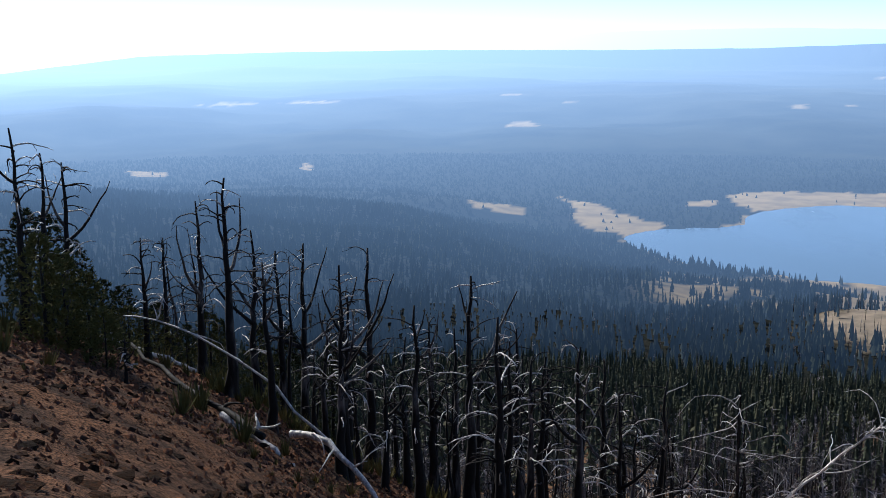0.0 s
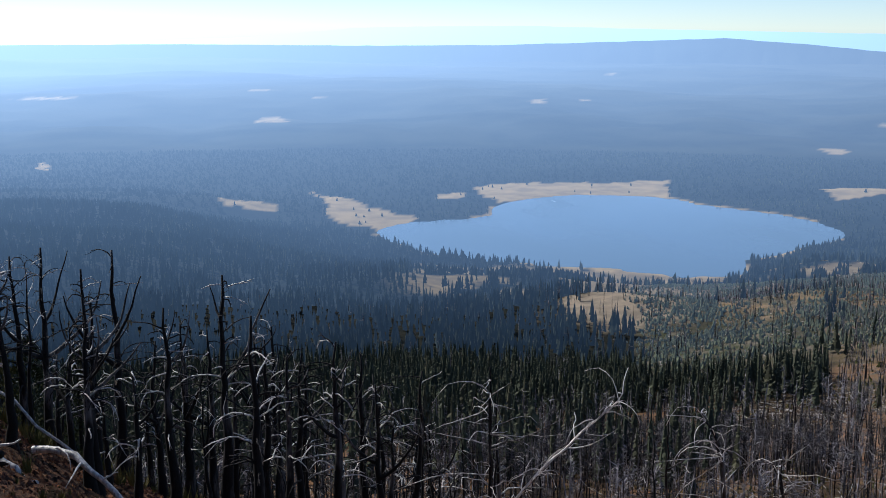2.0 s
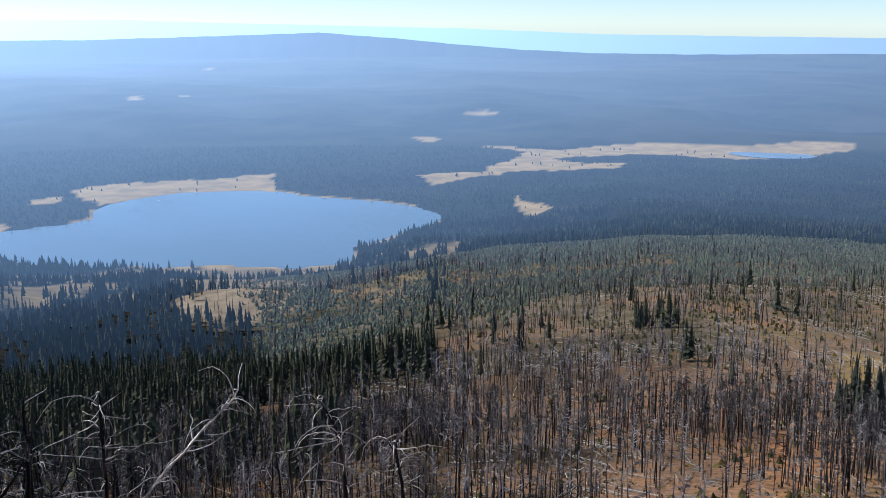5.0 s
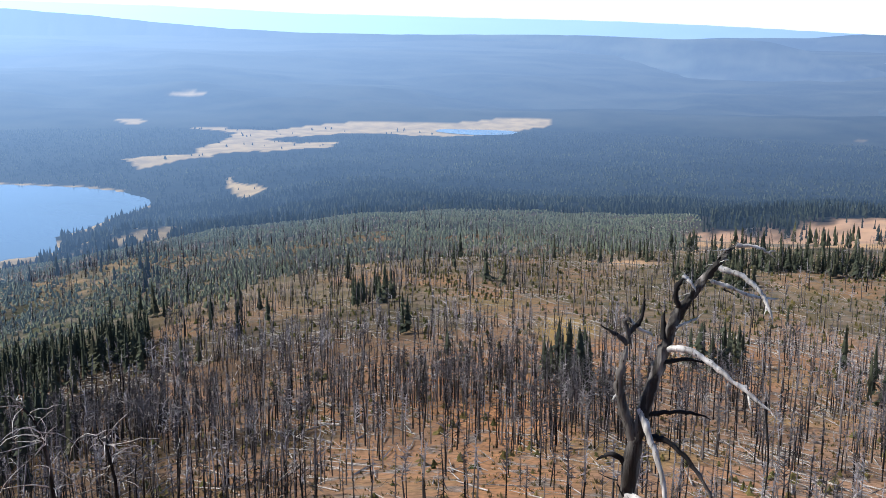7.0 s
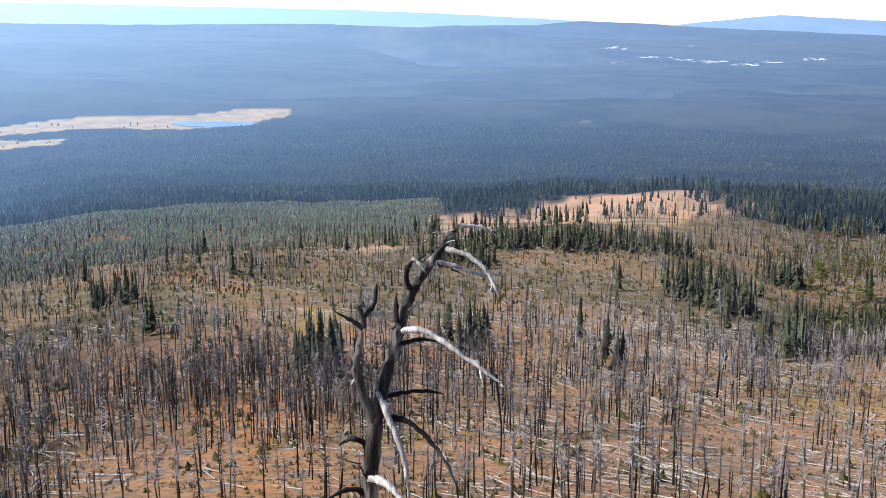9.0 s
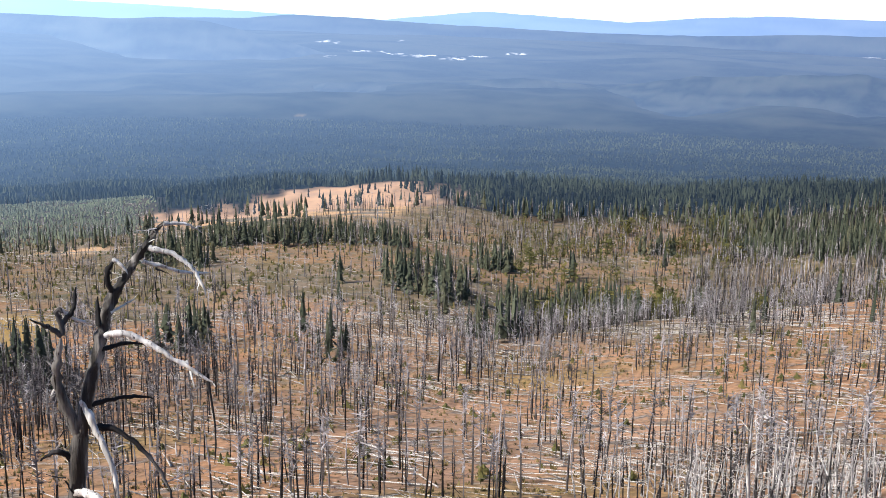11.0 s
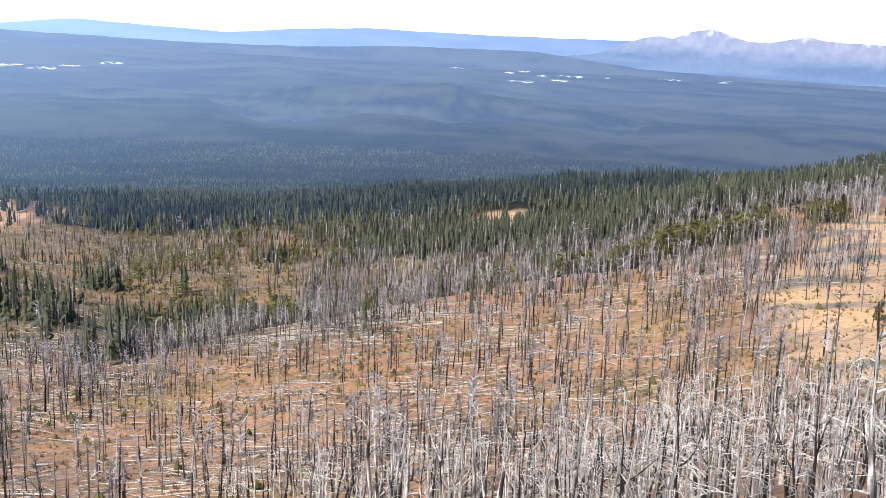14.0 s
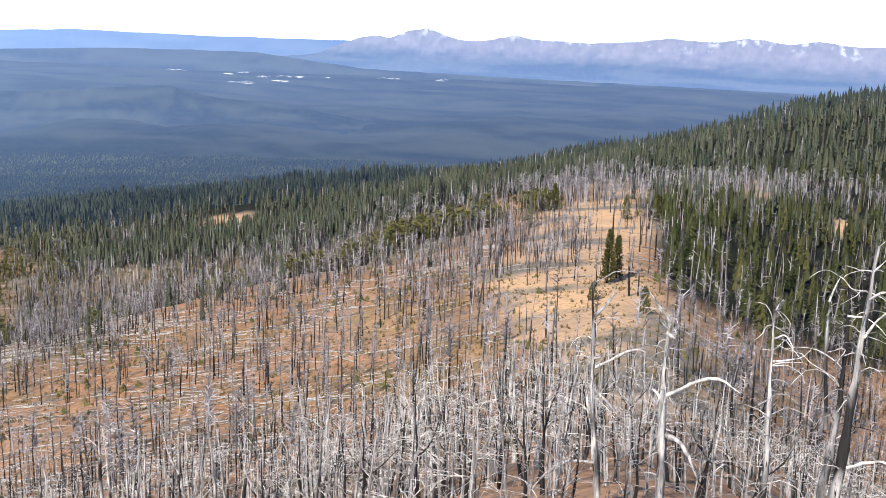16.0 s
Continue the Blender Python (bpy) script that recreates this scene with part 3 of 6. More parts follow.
PALE = [(-11.0, -3.6, 1.4, 0.09), (-6.7, -3.57, 1.6, 0.07), (3.9, -3.26, 0.8, 0.05), (6.5, -3.65, 0.5, 0.04), (4.2, -4.85, 0.8, 0.16), (10.2, -1.7, 0.5, 0.05), (18.2, -3.83, 0.45, 0.12), (20.6, -3.74, 0.2, 0.05),
        (36.0, -4.6, 0.8, 0.10), (22.0, -2.4, 0.4, 0.05), (90.2, -4.05, 0.4, 0.05), (70.3, -6.1, 0.5, 0.05)]
WHITE = [(71.6, -2.25, 0.7, 0.05), (73.9, -2.66, 0.9, 0.03), (75.1, -2.74, 0.5, 0.03), (76.8, -2.79, 1.3, 0.05), (78.4, -2.91, 0.5, 0.05), (79.5, -2.73, 0.6, 0.02), (81.5, -2.51, 0.7, 0.03), (72.1, -2.97, 0.4, 0.03),
         (66.7, -2.15, 0.2, 0.03), (75.6, -2.08, 0.12, 0.05), (99.3, -1.9, 0.5, 0.05), (102.8, -1.9, 0.6, 0.03), (101.8, -2.0, 0.3, 0.03), (103.7, -2.05, 0.3, 0.03), (102.7, -2.4, 0.5, 0.05), (104.4, -2.25, 0.4, 0.03),
         (105.1, -2.0, 0.6, 0.03), (106.9, -1.95, 0.4, 0.03), (111.5, -1.85, 2.0, 0.03)]


def far_cover(x, y, A, R):
    el = np.degrees(np.arctan2(basin(x, y, A, R), R))
    pale, white = np.zeros_like(R), np.zeros_like(R)
    for k, (a0, e0, da, de) in enumerate(PALE):
        q = np.hypot((A - a0) / da, (el - e0) / de) + 1.5 * (fbm(A * 2, el * 9, 40 + k, 4) - 0.5)
        pale = np.maximum(pale, 1 - step(q, 0.6, 1.1))
    for k, (a0, e0, da, de) in enumerate(WHITE):
        q = np.hypot((A - a0) / da, (el - e0) / de) + 2.4 * (fbm(A * 5, el * 18, 70 + k, 4) - 0.5)
        white = np.maximum(white, 1 - step(q, 0.6, 1.1))
    az, r, gap, meadow, bare, ridge, burn, wob = cover(x, y)
    inner = meadow
    inner = np.maximum(inner, 0.4 * band(az, 33.5, 63, 1) * band(r, 400, 990, 15) * 0.5)
    inner = np.maximum(inner, 0.4 * patch(az, r, 57.5, 1290, 4.0, 70, seed=147))
    inner = np.maximum(inner, 0.65 * band(az, 11, 36, 1.5) * band(r, 850, 1258, 15) * step(fbm(x / 45, y / 45, 91, 3), 0.38, 0.52))
    pale = np.where(R > R_NEAR, np.maximum(pale, meadow), inner)
    white = np.where(R > R_NEAR, white, 0)
    haze_amount, sunward = haze_of(x, y)
    # Inside R_NEAR the woods colour is darkened, as painted shade between the trees
    return {"pale": pale, "white": white, "rock": pale * 0, "bare": np.where(R > R_NEAR, 0, bare), "haze_amount": haze_amount, "sunward": sunward, "stand": stand_of(az, np.where(R > R_NEAR, true_distance(R), R)) * np.where(R > R_NEAR, 1, 0.3)}


def haze_glow(n, b):
    """Haze painted as emission on the distance: stronger with distance and towards the sun."""
    haze_amount, sunward = attribute(n, "haze_amount"), attribute(n, "sunward")
    far_haze = blend(n, sunward, (0.096, 0.152, 0.300), (0.60, 0.95, 1.50))
    near_haze = blend(n, sunward, (0.042, 0.072, 0.148), (0.46, 0.87, 1.60))
    n.links.new(blend(n, haze_amount, near_haze, far_haze), b.inputs["Emission Color"])
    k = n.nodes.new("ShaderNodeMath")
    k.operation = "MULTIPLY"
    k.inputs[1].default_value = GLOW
    n.links.new(haze_amount, k.inputs[0])
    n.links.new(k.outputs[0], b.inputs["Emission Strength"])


def distance_material():
    """Woods, meadows and bare rock of the distance."""
    m, n, b = material("distance", (0.04, 0.07, 0.06), 1.0)
    woods = blend(n, attribute(n, "stand"), (0.007, 0.011, 0.014), (0.032, 0.036, 0.031))
    woods = blend(n, ramp(n, grain(n, 0.05, 4), 0.4, 0.7), woods, blend(n, 0.5, woods, (0.02, 0.03, 0.025)))
    c = blend(n, attribute(n, "pale"), woods, blend(n, ramp(n, grain(n, 0.03, 4), 0.35, 0.65), (0.35, 0.255, 0.13), (0.23, 0.172, 0.095)))
    c = blend(n, attribute(n, "bare"), c, blend(n, ramp(n, grain(n, 0.05, 5), 0.35, 0.65), (0.46, 0.28, 0.165), (0.34, 0.22, 0.145)))
    c = blend(n, attribute(n, "rock"), c, blend(n, ramp(n, grain(n, 0.025, 6), 0.40, 0.60), (0.098, 0.085, 0.082), (0.125, 0.109, 0.104)))
    broken = n.nodes.new("ShaderNodeMath")
    broken.operation = "MULTIPLY"
    n.links.new(attribute(n, "white"), broken.inputs[0])
    n.links.new(ramp(n, grain(n, 0.035, 4), 0.46, 0.56), broken.inputs[1])
    c = blend(n, broken.outputs[0], c, (0.6, 0.6, 0.6))
    n.links.new(c, b.inputs["Base Color"])
    # Haze over the far land, added as a glow of the surface itself
    haze_glow(n, b)
    return m


def far_needle_material(name, dark, light, tone):
    m, n, b = material(name, dark, 0.9)
    c = blend(n, attribute(n, "tone"), dark, light)
    c = blend(n, attribute(n, "stand"), c, tone)
    n.links.new(c, b.inputs["Base Color"])
    # Needles glow too, in place of the haze before them
    haze_glow(n, b)
    return m


# Strength of the emission that stands in for haze
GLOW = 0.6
NEEDLE_FAR = far_needle_material("far_pine_needles", (0.011, 0.016, 0.014), (0.023, 0.028, 0.021), (0.040, 0.047, 0.030))
NEEDLE_BENCH = far_needle_material("bench_pine_needles", (0.08, 0.09, 0.056), (0.16, 0.166, 0.105), (0.135, 0.146, 0.082))


def water_material():
    m, n, b = material("lake_water", (0.085, 0.14, 0.19), 0.12)
    b.inputs["Specular IOR Level"].default_value = 0.5
    b.inputs["IOR"].default_value = 1.33
    bump(n, b, grain(n, 0.25, 4), 0.25, 0.25)
    rough = ramp(n, grain(n, 0.006, 3, (1, 0.4, 1)), 0.3, 0.7)
    k = n.nodes.new("ShaderNodeMapRange")
    k.inputs["To Min"].default_value, k.inputs["To Max"].default_value = 0.1, 0.28
    n.links.new(rough, k.inputs["Value"])
    n.links.new(k.outputs["Result"], b.inputs["Roughness"])
    # The water also emits light as painted haze
    haze_glow(n, b)
    return m


WATER = water_material()


def with_haze(me):
    """Stores how strongly each point of a far mesh glows with painted haze."""
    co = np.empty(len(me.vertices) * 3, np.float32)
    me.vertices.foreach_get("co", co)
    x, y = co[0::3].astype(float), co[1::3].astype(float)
    for key, val in zip(("haze_amount", "sunward"), haze_of(x, y)):
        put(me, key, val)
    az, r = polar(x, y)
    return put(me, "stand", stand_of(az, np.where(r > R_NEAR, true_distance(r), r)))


def build_lake():
    th = np.radians(np.arange(0, 360, 2.0))
    d = SHORE_D[::2] + 12
    v = np.stack([LAKE_MID[0] + d * np.sin(th), LAKE_MID[1] + d * np.cos(th), np.full(len(th), LAKE_Z)], axis=1)
    v = np.vstack([v, [[*LAKE_MID, LAKE_Z]]])
    i = np.arange(len(th))
    f = np.stack([np.full(len(th), len(th)), (i + 1) % len(th), i], axis=1)
    return tagged(new("water", with_haze(mesh_from("water", v, f, WATER))), "calm blue mountain lake with a straw-coloured shore", "lake", kind="structure")


def build_pond():
    th = np.radians(np.arange(0, 360, 6.0))
    mid = np.array(spot(*POND))
    a = radians(POND[0])
    along, ahead = np.array([math.cos(a), -math.sin(a)]), np.array([math.sin(a), math.cos(a)])
    k = 1 + 0.3 * (fbm(np.cos(th) * 2, np.sin(th) * 2, 8, 3) - 0.5)
    p = mid + (np.sin(th) * k)[:, None] * along * 92 + (np.cos(th) * k)[:, None] * ahead * 62
    v = np.vstack([np.column_stack([p, np.full(len(th), LAKE_Z + 1.4)]), [[*mid, LAKE_Z + 1.4]]])
    i = np.arange(len(th))
    f = np.stack([np.full(len(th), len(th)), (i + 1) % len(th), i], axis=1)
    return tagged(new("water_pond", with_haze(mesh_from("water_pond", v, f, WATER))), "small blue pond at the end of a straw meadow", "pond", kind="structure")


build_lake()
build_pond()
DISTANCE = distance_material()
AZS_FAR = np.concatenate([np.arange(-32, 144, 0.25), np.arange(144, 328, 4.0)])
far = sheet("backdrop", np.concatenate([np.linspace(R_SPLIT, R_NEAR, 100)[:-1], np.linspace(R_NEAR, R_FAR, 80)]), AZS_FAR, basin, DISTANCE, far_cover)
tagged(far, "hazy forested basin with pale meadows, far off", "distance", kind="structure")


def ridge_line(name, r_crest, crest, mat, haze_amount, rough, label, seed, foot=-2.6, white=0.0, rock=0.0, deep=60):
    """A far ridge: a sloping face that rises to a crest at given elevations."""
    az = np.arange(crest[0][0], crest[-1][0] + 0.01, 0.09 if rock else 0.25)
    el = np.interp(az, [c[0] for c in crest], [c[1] for c in crest])
    el = el + rough * (fbm(az * 1.3, az * 0, seed, 6) - 0.5)
    t = np.linspace(0, 1, 34 if rock else 14)
    A, T = np.meshgrid(az, t, indexing="ij")
    far_off = np.interp(az, [c[0] for c in r_crest], [c[1] for c in r_crest])[:, None] if isinstance(r_crest, list) else r_crest
    R = far_off - deep * (1 - T)
    e = foot + (el[:, None] - foot) * T ** 1.3 + rough * 1.3 * (fbm(A * 1.3, T * 4, seed + 5, 4) - 0.5) * np.sin(np.pi * T)
    R = R + 0.28 * deep * (fbm(A * 3.2, T * 4, seed + 15, 6) - 0.5) * (1 if rock else 0.3)
    x, y = spot(A, R)
    z = R * np.tan(np.radians(e))
    na, nr = A.shape
    i, j = np.meshgrid(np.arange(na - 1), np.arange(nr - 1), indexing="ij")
    a = (i * nr + j).ravel()
    me = mesh_from(name, np.stack([x, y, z], axis=2).reshape(-1, 3), np.stack([a, a + 1, a + nr + 1, a + nr], axis=1), mat, True)
    snow = white * step(e + 1.0 * (fbm(A * 2.2, e * 3, seed + 9, 4) - 0.5), 0.1, 0.7) * step(fbm(A * 2.2 + T * 1.5, T * 5, seed + 3, 5), 0.47, 0.60)
    stone = rock * step(e + 0.6 * (fbm(A * 1.4, e * 4, seed + 4, 4) - 0.5), -0.9, 0.1)
    # Haze on the ridge is painted as glow, stronger sunward and at mountain feet
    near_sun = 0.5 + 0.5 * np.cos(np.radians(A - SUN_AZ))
    for key, val in (("pale", snow * 0), ("rock", stone), ("white", snow), ("haze_amount", haze_amount * (1 + 0.25 * (1 - T) * (rock > 0)) * (1 + 0.8 * near_sun ** 4 * (0.6 + 0.6 * T))), ("sunward", near_sun ** 1.4),
                     ("stand", step(fbm(A / 3, e * 4, seed + 21, 4), 0.38, 0.62))):
        put(me, key, np.asarray(val).ravel())
    return tagged(new(name, me), label, "ridge", kind="structure")


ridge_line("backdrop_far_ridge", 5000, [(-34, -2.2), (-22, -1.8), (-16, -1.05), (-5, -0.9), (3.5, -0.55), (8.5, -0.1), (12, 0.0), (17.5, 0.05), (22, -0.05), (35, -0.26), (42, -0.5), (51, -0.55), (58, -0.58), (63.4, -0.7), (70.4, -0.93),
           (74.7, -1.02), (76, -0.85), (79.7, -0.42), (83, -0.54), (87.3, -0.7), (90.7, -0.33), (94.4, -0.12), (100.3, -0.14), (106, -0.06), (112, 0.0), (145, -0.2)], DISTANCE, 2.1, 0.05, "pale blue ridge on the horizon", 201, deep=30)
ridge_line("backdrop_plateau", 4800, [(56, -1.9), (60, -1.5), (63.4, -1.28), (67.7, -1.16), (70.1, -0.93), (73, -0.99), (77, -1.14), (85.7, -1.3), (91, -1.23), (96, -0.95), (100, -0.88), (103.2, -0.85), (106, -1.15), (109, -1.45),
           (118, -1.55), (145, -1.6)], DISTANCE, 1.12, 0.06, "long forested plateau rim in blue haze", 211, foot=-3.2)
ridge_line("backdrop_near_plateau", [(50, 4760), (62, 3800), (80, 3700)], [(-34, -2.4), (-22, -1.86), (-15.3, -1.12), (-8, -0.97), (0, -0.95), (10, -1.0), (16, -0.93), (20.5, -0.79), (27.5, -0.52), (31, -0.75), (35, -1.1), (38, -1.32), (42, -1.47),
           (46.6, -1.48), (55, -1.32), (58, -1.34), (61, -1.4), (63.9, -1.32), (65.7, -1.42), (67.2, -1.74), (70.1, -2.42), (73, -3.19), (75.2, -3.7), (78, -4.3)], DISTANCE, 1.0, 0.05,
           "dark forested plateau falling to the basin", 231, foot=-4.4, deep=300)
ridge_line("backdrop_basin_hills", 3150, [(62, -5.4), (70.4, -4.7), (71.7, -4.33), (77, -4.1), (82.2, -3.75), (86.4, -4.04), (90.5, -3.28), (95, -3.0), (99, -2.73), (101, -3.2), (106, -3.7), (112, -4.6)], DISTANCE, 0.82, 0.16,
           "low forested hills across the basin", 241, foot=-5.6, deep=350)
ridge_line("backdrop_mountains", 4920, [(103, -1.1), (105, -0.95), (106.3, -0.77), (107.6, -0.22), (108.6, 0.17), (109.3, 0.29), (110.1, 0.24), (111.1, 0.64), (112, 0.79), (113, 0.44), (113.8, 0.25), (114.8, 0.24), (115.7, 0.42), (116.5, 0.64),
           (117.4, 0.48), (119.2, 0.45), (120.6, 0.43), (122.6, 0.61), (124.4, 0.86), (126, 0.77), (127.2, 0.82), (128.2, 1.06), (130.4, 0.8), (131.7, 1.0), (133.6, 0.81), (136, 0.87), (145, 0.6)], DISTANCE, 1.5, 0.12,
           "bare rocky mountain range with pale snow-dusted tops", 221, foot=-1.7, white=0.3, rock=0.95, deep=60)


# ---- tree shapes ----
def fir_template(tiers, sides, seed, slim=0.16, trunk=True, spiky=0.45):
    """A small narrow conifer, 1 m high: ragged skirts one above the other."""
    g = np.random.default_rng(seed)
    vs, fs, o = [], [], 0
    for k in range(tiers):
        t = k / tiers
        z0 = 0.10 + 0.86 * t
        rad = slim * (1 - t) ** 0.85 * g.uniform(0.75, 1.15) + 0.012
        top = 1.0 if k == tiers - 1 else min(1.0, z0 + 1.9 * 0.86 / tiers + 0.03)
        th = np.arange(sides) * 2 * np.pi / sides + g.uniform(0, 6)
        rr = rad * np.where(np.arange(sides) % 2 == 0, 1, 1 - spiky) * g.uniform(0.6, 1.3, sides)
        zz = z0 + g.uniform(-0.05, 0.04, sides)
        ring = np.stack([rr * np.cos(th), rr * np.sin(th), zz], axis=1)
        vs.append(np.vstack([ring, [[g.normal(0, 0.008), g.normal(0, 0.008), top]]]))
        i = np.arange(sides)
        fs.append(np.stack([i, (i + 1) % sides, np.full(sides, sides)], axis=1) + o)
        o += sides + 1
    return np.vstack(vs), np.vstack(fs)


def bough_fir_template(seed, boughs, slim, broad=0.36):
    """A slender ragged fir, 1 m high: a thin core hidden by many drooping boughs of different length."""
    g = np.random.default_rng(seed)
    v0, f0 = fir_template(3, 5, seed + 1, slim * 0.5, False, 0.2)
    vs, fs, o = [v0], [f0], len(v0)
    lop = g.uniform(0, 6.28)
    for k in range(boughs):
        t = (k + g.random()) / boughs
        h = 0.06 + 0.93 * t
        a = k * 2.4 + g.normal(0, 0.5)
        ln = slim * (1.02 - t) ** 0.75 * g.uniform(0.45, 1.25) * (1 + 0.25 * np.cos(a - lop)) + 0.012
        d = np.array([np.cos(a), np.sin(a), 0.0])
        s = np.array([-np.sin(a), np.cos(a), 0.0]) * ln * broad
        tip = d * ln + np.array([0, 0, h - ln * g.uniform(0.15, 0.6)])
        base = np.array([0, 0, h + ln * 0.35])
        mid = d * ln * 0.55 + np.array([0, 0, h - ln * 0.12])
        vs.append(np.array([base, mid + s, tip, mid - s]))
        fs.append(np.array([[0, 1, 2], [0, 2, 3]]) + o)
        o += 4
    return np.vstack(vs), np.vstack(fs)


def stick_template(seed, boughs, bent=0.02, girth=0.011, crown=0.1, bushy=False):
    """A fire-killed trunk, 1 m high: black below, grey above, with thin dead boughs that shorten towards the top."""
    g = np.random.default_rng(seed)
    p = np.array([[0, 0, -0.03], [g.normal(0, bent), g.normal(0, bent), 0.5], [g.normal(0, bent * 1.6), g.normal(0, bent * 1.6), 1.0]])
    v, q, t = tube(p, [girth, girth * 0.75, girth * 0.25], 4)
    vs, fs, o = [v], [as_tris([q, t])], len(v)
    ms = [np.where(v[fs[0]][:, :, 2].mean(axis=1) > (0.4 if seed % 3 else 0.7), 1, 0)]
    for k in range(boughs):
        h = g.uniform(0.5, 0.97) if bushy else g.uniform(0.25, 0.98)
        a = g.uniform(0, 6.28)
        ln = crown * (0.75 if bushy else 1.2 - h) * g.uniform(0.35, 1.2)
        base = np.array([np.interp(h, [0, 0.5, 1], p[:, 0]), np.interp(h, [0, 0.5, 1], p[:, 1]), h])
        tip = base + np.array([np.cos(a), np.sin(a), g.uniform(-0.3, 1.2) if bushy else g.uniform(-1.1, 0.5)]) * ln
        w = girth * g.uniform(0.25, 0.6)
        side = np.array([-np.sin(a), np.cos(a), 0]) * w * g.normal(0, 1) + np.array([0, 0, w])
        vs.append(np.array([base + side, base - side, tip]))
        fs.append(np.array([[0, 1, 2]]) + o)
        ms.append(np.full(1, 0 if h < 0.4 else 1))
        o += 3
    return np.vstack(vs), np.vstack(fs), np.concatenate(ms)


def round_pine_template(seed, boughs=46):
    """A bushy pine, 1 m high: short bare stem under a loose rounded crown of sprays."""
    g = np.random.default_rng(seed)
    v, q, t = tube(np.array([[0, 0, -0.03], [0.01, 0, 0.45], [0, 0.01, 0.9]]), [0.022, 0.016, 0.006], 4)
    vs, fs, o = [v], [as_tris([q, t])], len(v)
    for k in range(boughs):
        h, a = g.uniform(0.16, 1.0), g.uniform(0, 6.28)
        rr = 0.2 * math.sin(math.pi * min(1.0, (1.03 - h) / 0.9)) ** 0.6 * g.uniform(0.35, 1.1)
        c = np.array([math.cos(a) * rr, math.sin(a) * rr, h])
        d = np.array([math.cos(a), math.sin(a), g.uniform(-0.2, 0.8)]) * g.uniform(0.04, 0.085)
        w = np.array([-math.sin(a), math.cos(a), g.normal(0, 0.4)]) * g.uniform(0.02, 0.045)
        vs.append(np.array([c - d + w * 0.6, c - d - w * 0.6, c + d - w, c + d + w * 0.5]))
        fs.append(np.array([[0, 1, 2], [0, 2, 3]]) + o)
        o += 4
    return np.vstack(vs), np.vstack(fs)


PINES = [round_pine_template(460 + k) for k in range(8)]
FIRS_FAR = [fir_template(2, 4, 300 + k, 0.16, False, 0.2) for k in range(6)]


def mound_template(seed):
    """A low bushy young pine, 1 m high and 1 m across."""
    g = np.random.default_rng(seed)
    th = np.arange(4) * 2 * np.pi / 4
    rows = [np.stack([r * g.uniform(0.75, 1.2, 4) * np.cos(th + t), r * g.uniform(0.75, 1.2, 4) * np.sin(th + t), z + g.uniform(-0.08, 0.08, 4)], axis=1) for r, z, t in ((0.46, 0.08, 0.0), (0.36, 0.52, 0.6))]
    i = np.arange(4)
    j = (i + 1) % 4
    f = np.vstack([np.stack([i, j, i + 4], axis=1), np.stack([j, j + 4, i + 4], axis=1), np.stack([i + 4, j + 4, np.full(4, 8)], axis=1)])
    return np.vstack(rows + [np.array([[0, 0, 1.0]])]), f


FIRS_MID = [fir_template(4, 5, 320 + k, 0.125, spiky=0.5) for k in range(8)]
FIRS_LOW = [mound_template(310 + k) for k in range(8)]
FIRS_FINE = [bough_fir_template(340 + k, 24, 0.105 + 0.009 * k) for k in range(10)]
FIRS_LEAN = [bough_fir_template(350 + k, 15, 0.12 + 0.01 * k, 0.45) for k in range(8)]
FIRS_NEAR = [bough_fir_template(440 + k, 130, 0.12 + 0.01 * k, 0.17) for k in range(9)]
STICKS = [stick_template(360 + k, 18 if k % 3 else 40, 0.014, 0.013, 0.10 if k % 3 else 0.2) for k in range(12)] + [stick_template(380 + k, 44, 0.02, 0.013, 0.17, True) for k in range(9)]
STICKS_FAR = [stick_template(400 + k, 9 if k % 2 else 18, 0.012, 0.014, 0.10 if k % 2 else 0.18, k % 4 == 0) for k in range(12)]


def land(x, y):
    """Height of the ground anywhere, the distance included."""
    az, r = polar(x, y)
    return basin(x, y, az, np.maximum(r, 1.0))


def trees(name, templates, count, sec, hgt, mat, label, category, seed, chance, lean=0.02, slim=1.0, sink=0.0):
    x, y = sow(count, *sec, seed, chance)
    g = np.random.default_rng(seed + 1)
    h = g.uniform(hgt[0], hgt[1], len(x)) * (0.8 + 0.4 * fbm(x / 60, y / 60, seed, 2))
    s = np.stack([h * slim * g.uniform(0.8, 1.3, len(x)), h], axis=1)
    ob = scatter(name, templates, x, y, land(x, y) - sink, s, mat, label, category, lean, seed=seed)
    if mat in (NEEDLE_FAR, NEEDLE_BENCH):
        with_haze(ob.data)
    return ob


def live(x, y):
    """Living trees, thinner along the burned edge of the long shoulder."""
    az, r = polar(x, y)
    return live_density(x, y) * (1 - 0.35 * band(az, 92, 121, 2) * band(r, 430, 500, 20))


def young(x, y):
    az, r = polar(x, y)
    near = np.interp(az, [24, 30, 36, 38, 39.5, 43.5, 48, 55.5, 60], [450, 430, 415, 425, 480, 525, 560, 560, 580])
    return (1 - 0.85 * patch(az, r, 30.5, 800, 4.2, 110, seed=143)) * band(az, 24, 62, 1.5) * band(r + 60 * (fbm(x / 50, y / 50, 141, 2) - 0.5), near, 1010, 25) * (0.35 + 0.65 * step(fbm(x / 60, y / 35, 142, 3), 0.36, 0.52))


def old(x, y):
    az, r = polar(x, y)
    return live(x, y) * (1 - 0.99 * band(az, 33, 63, 1) * band(r, 330, 985, 15))


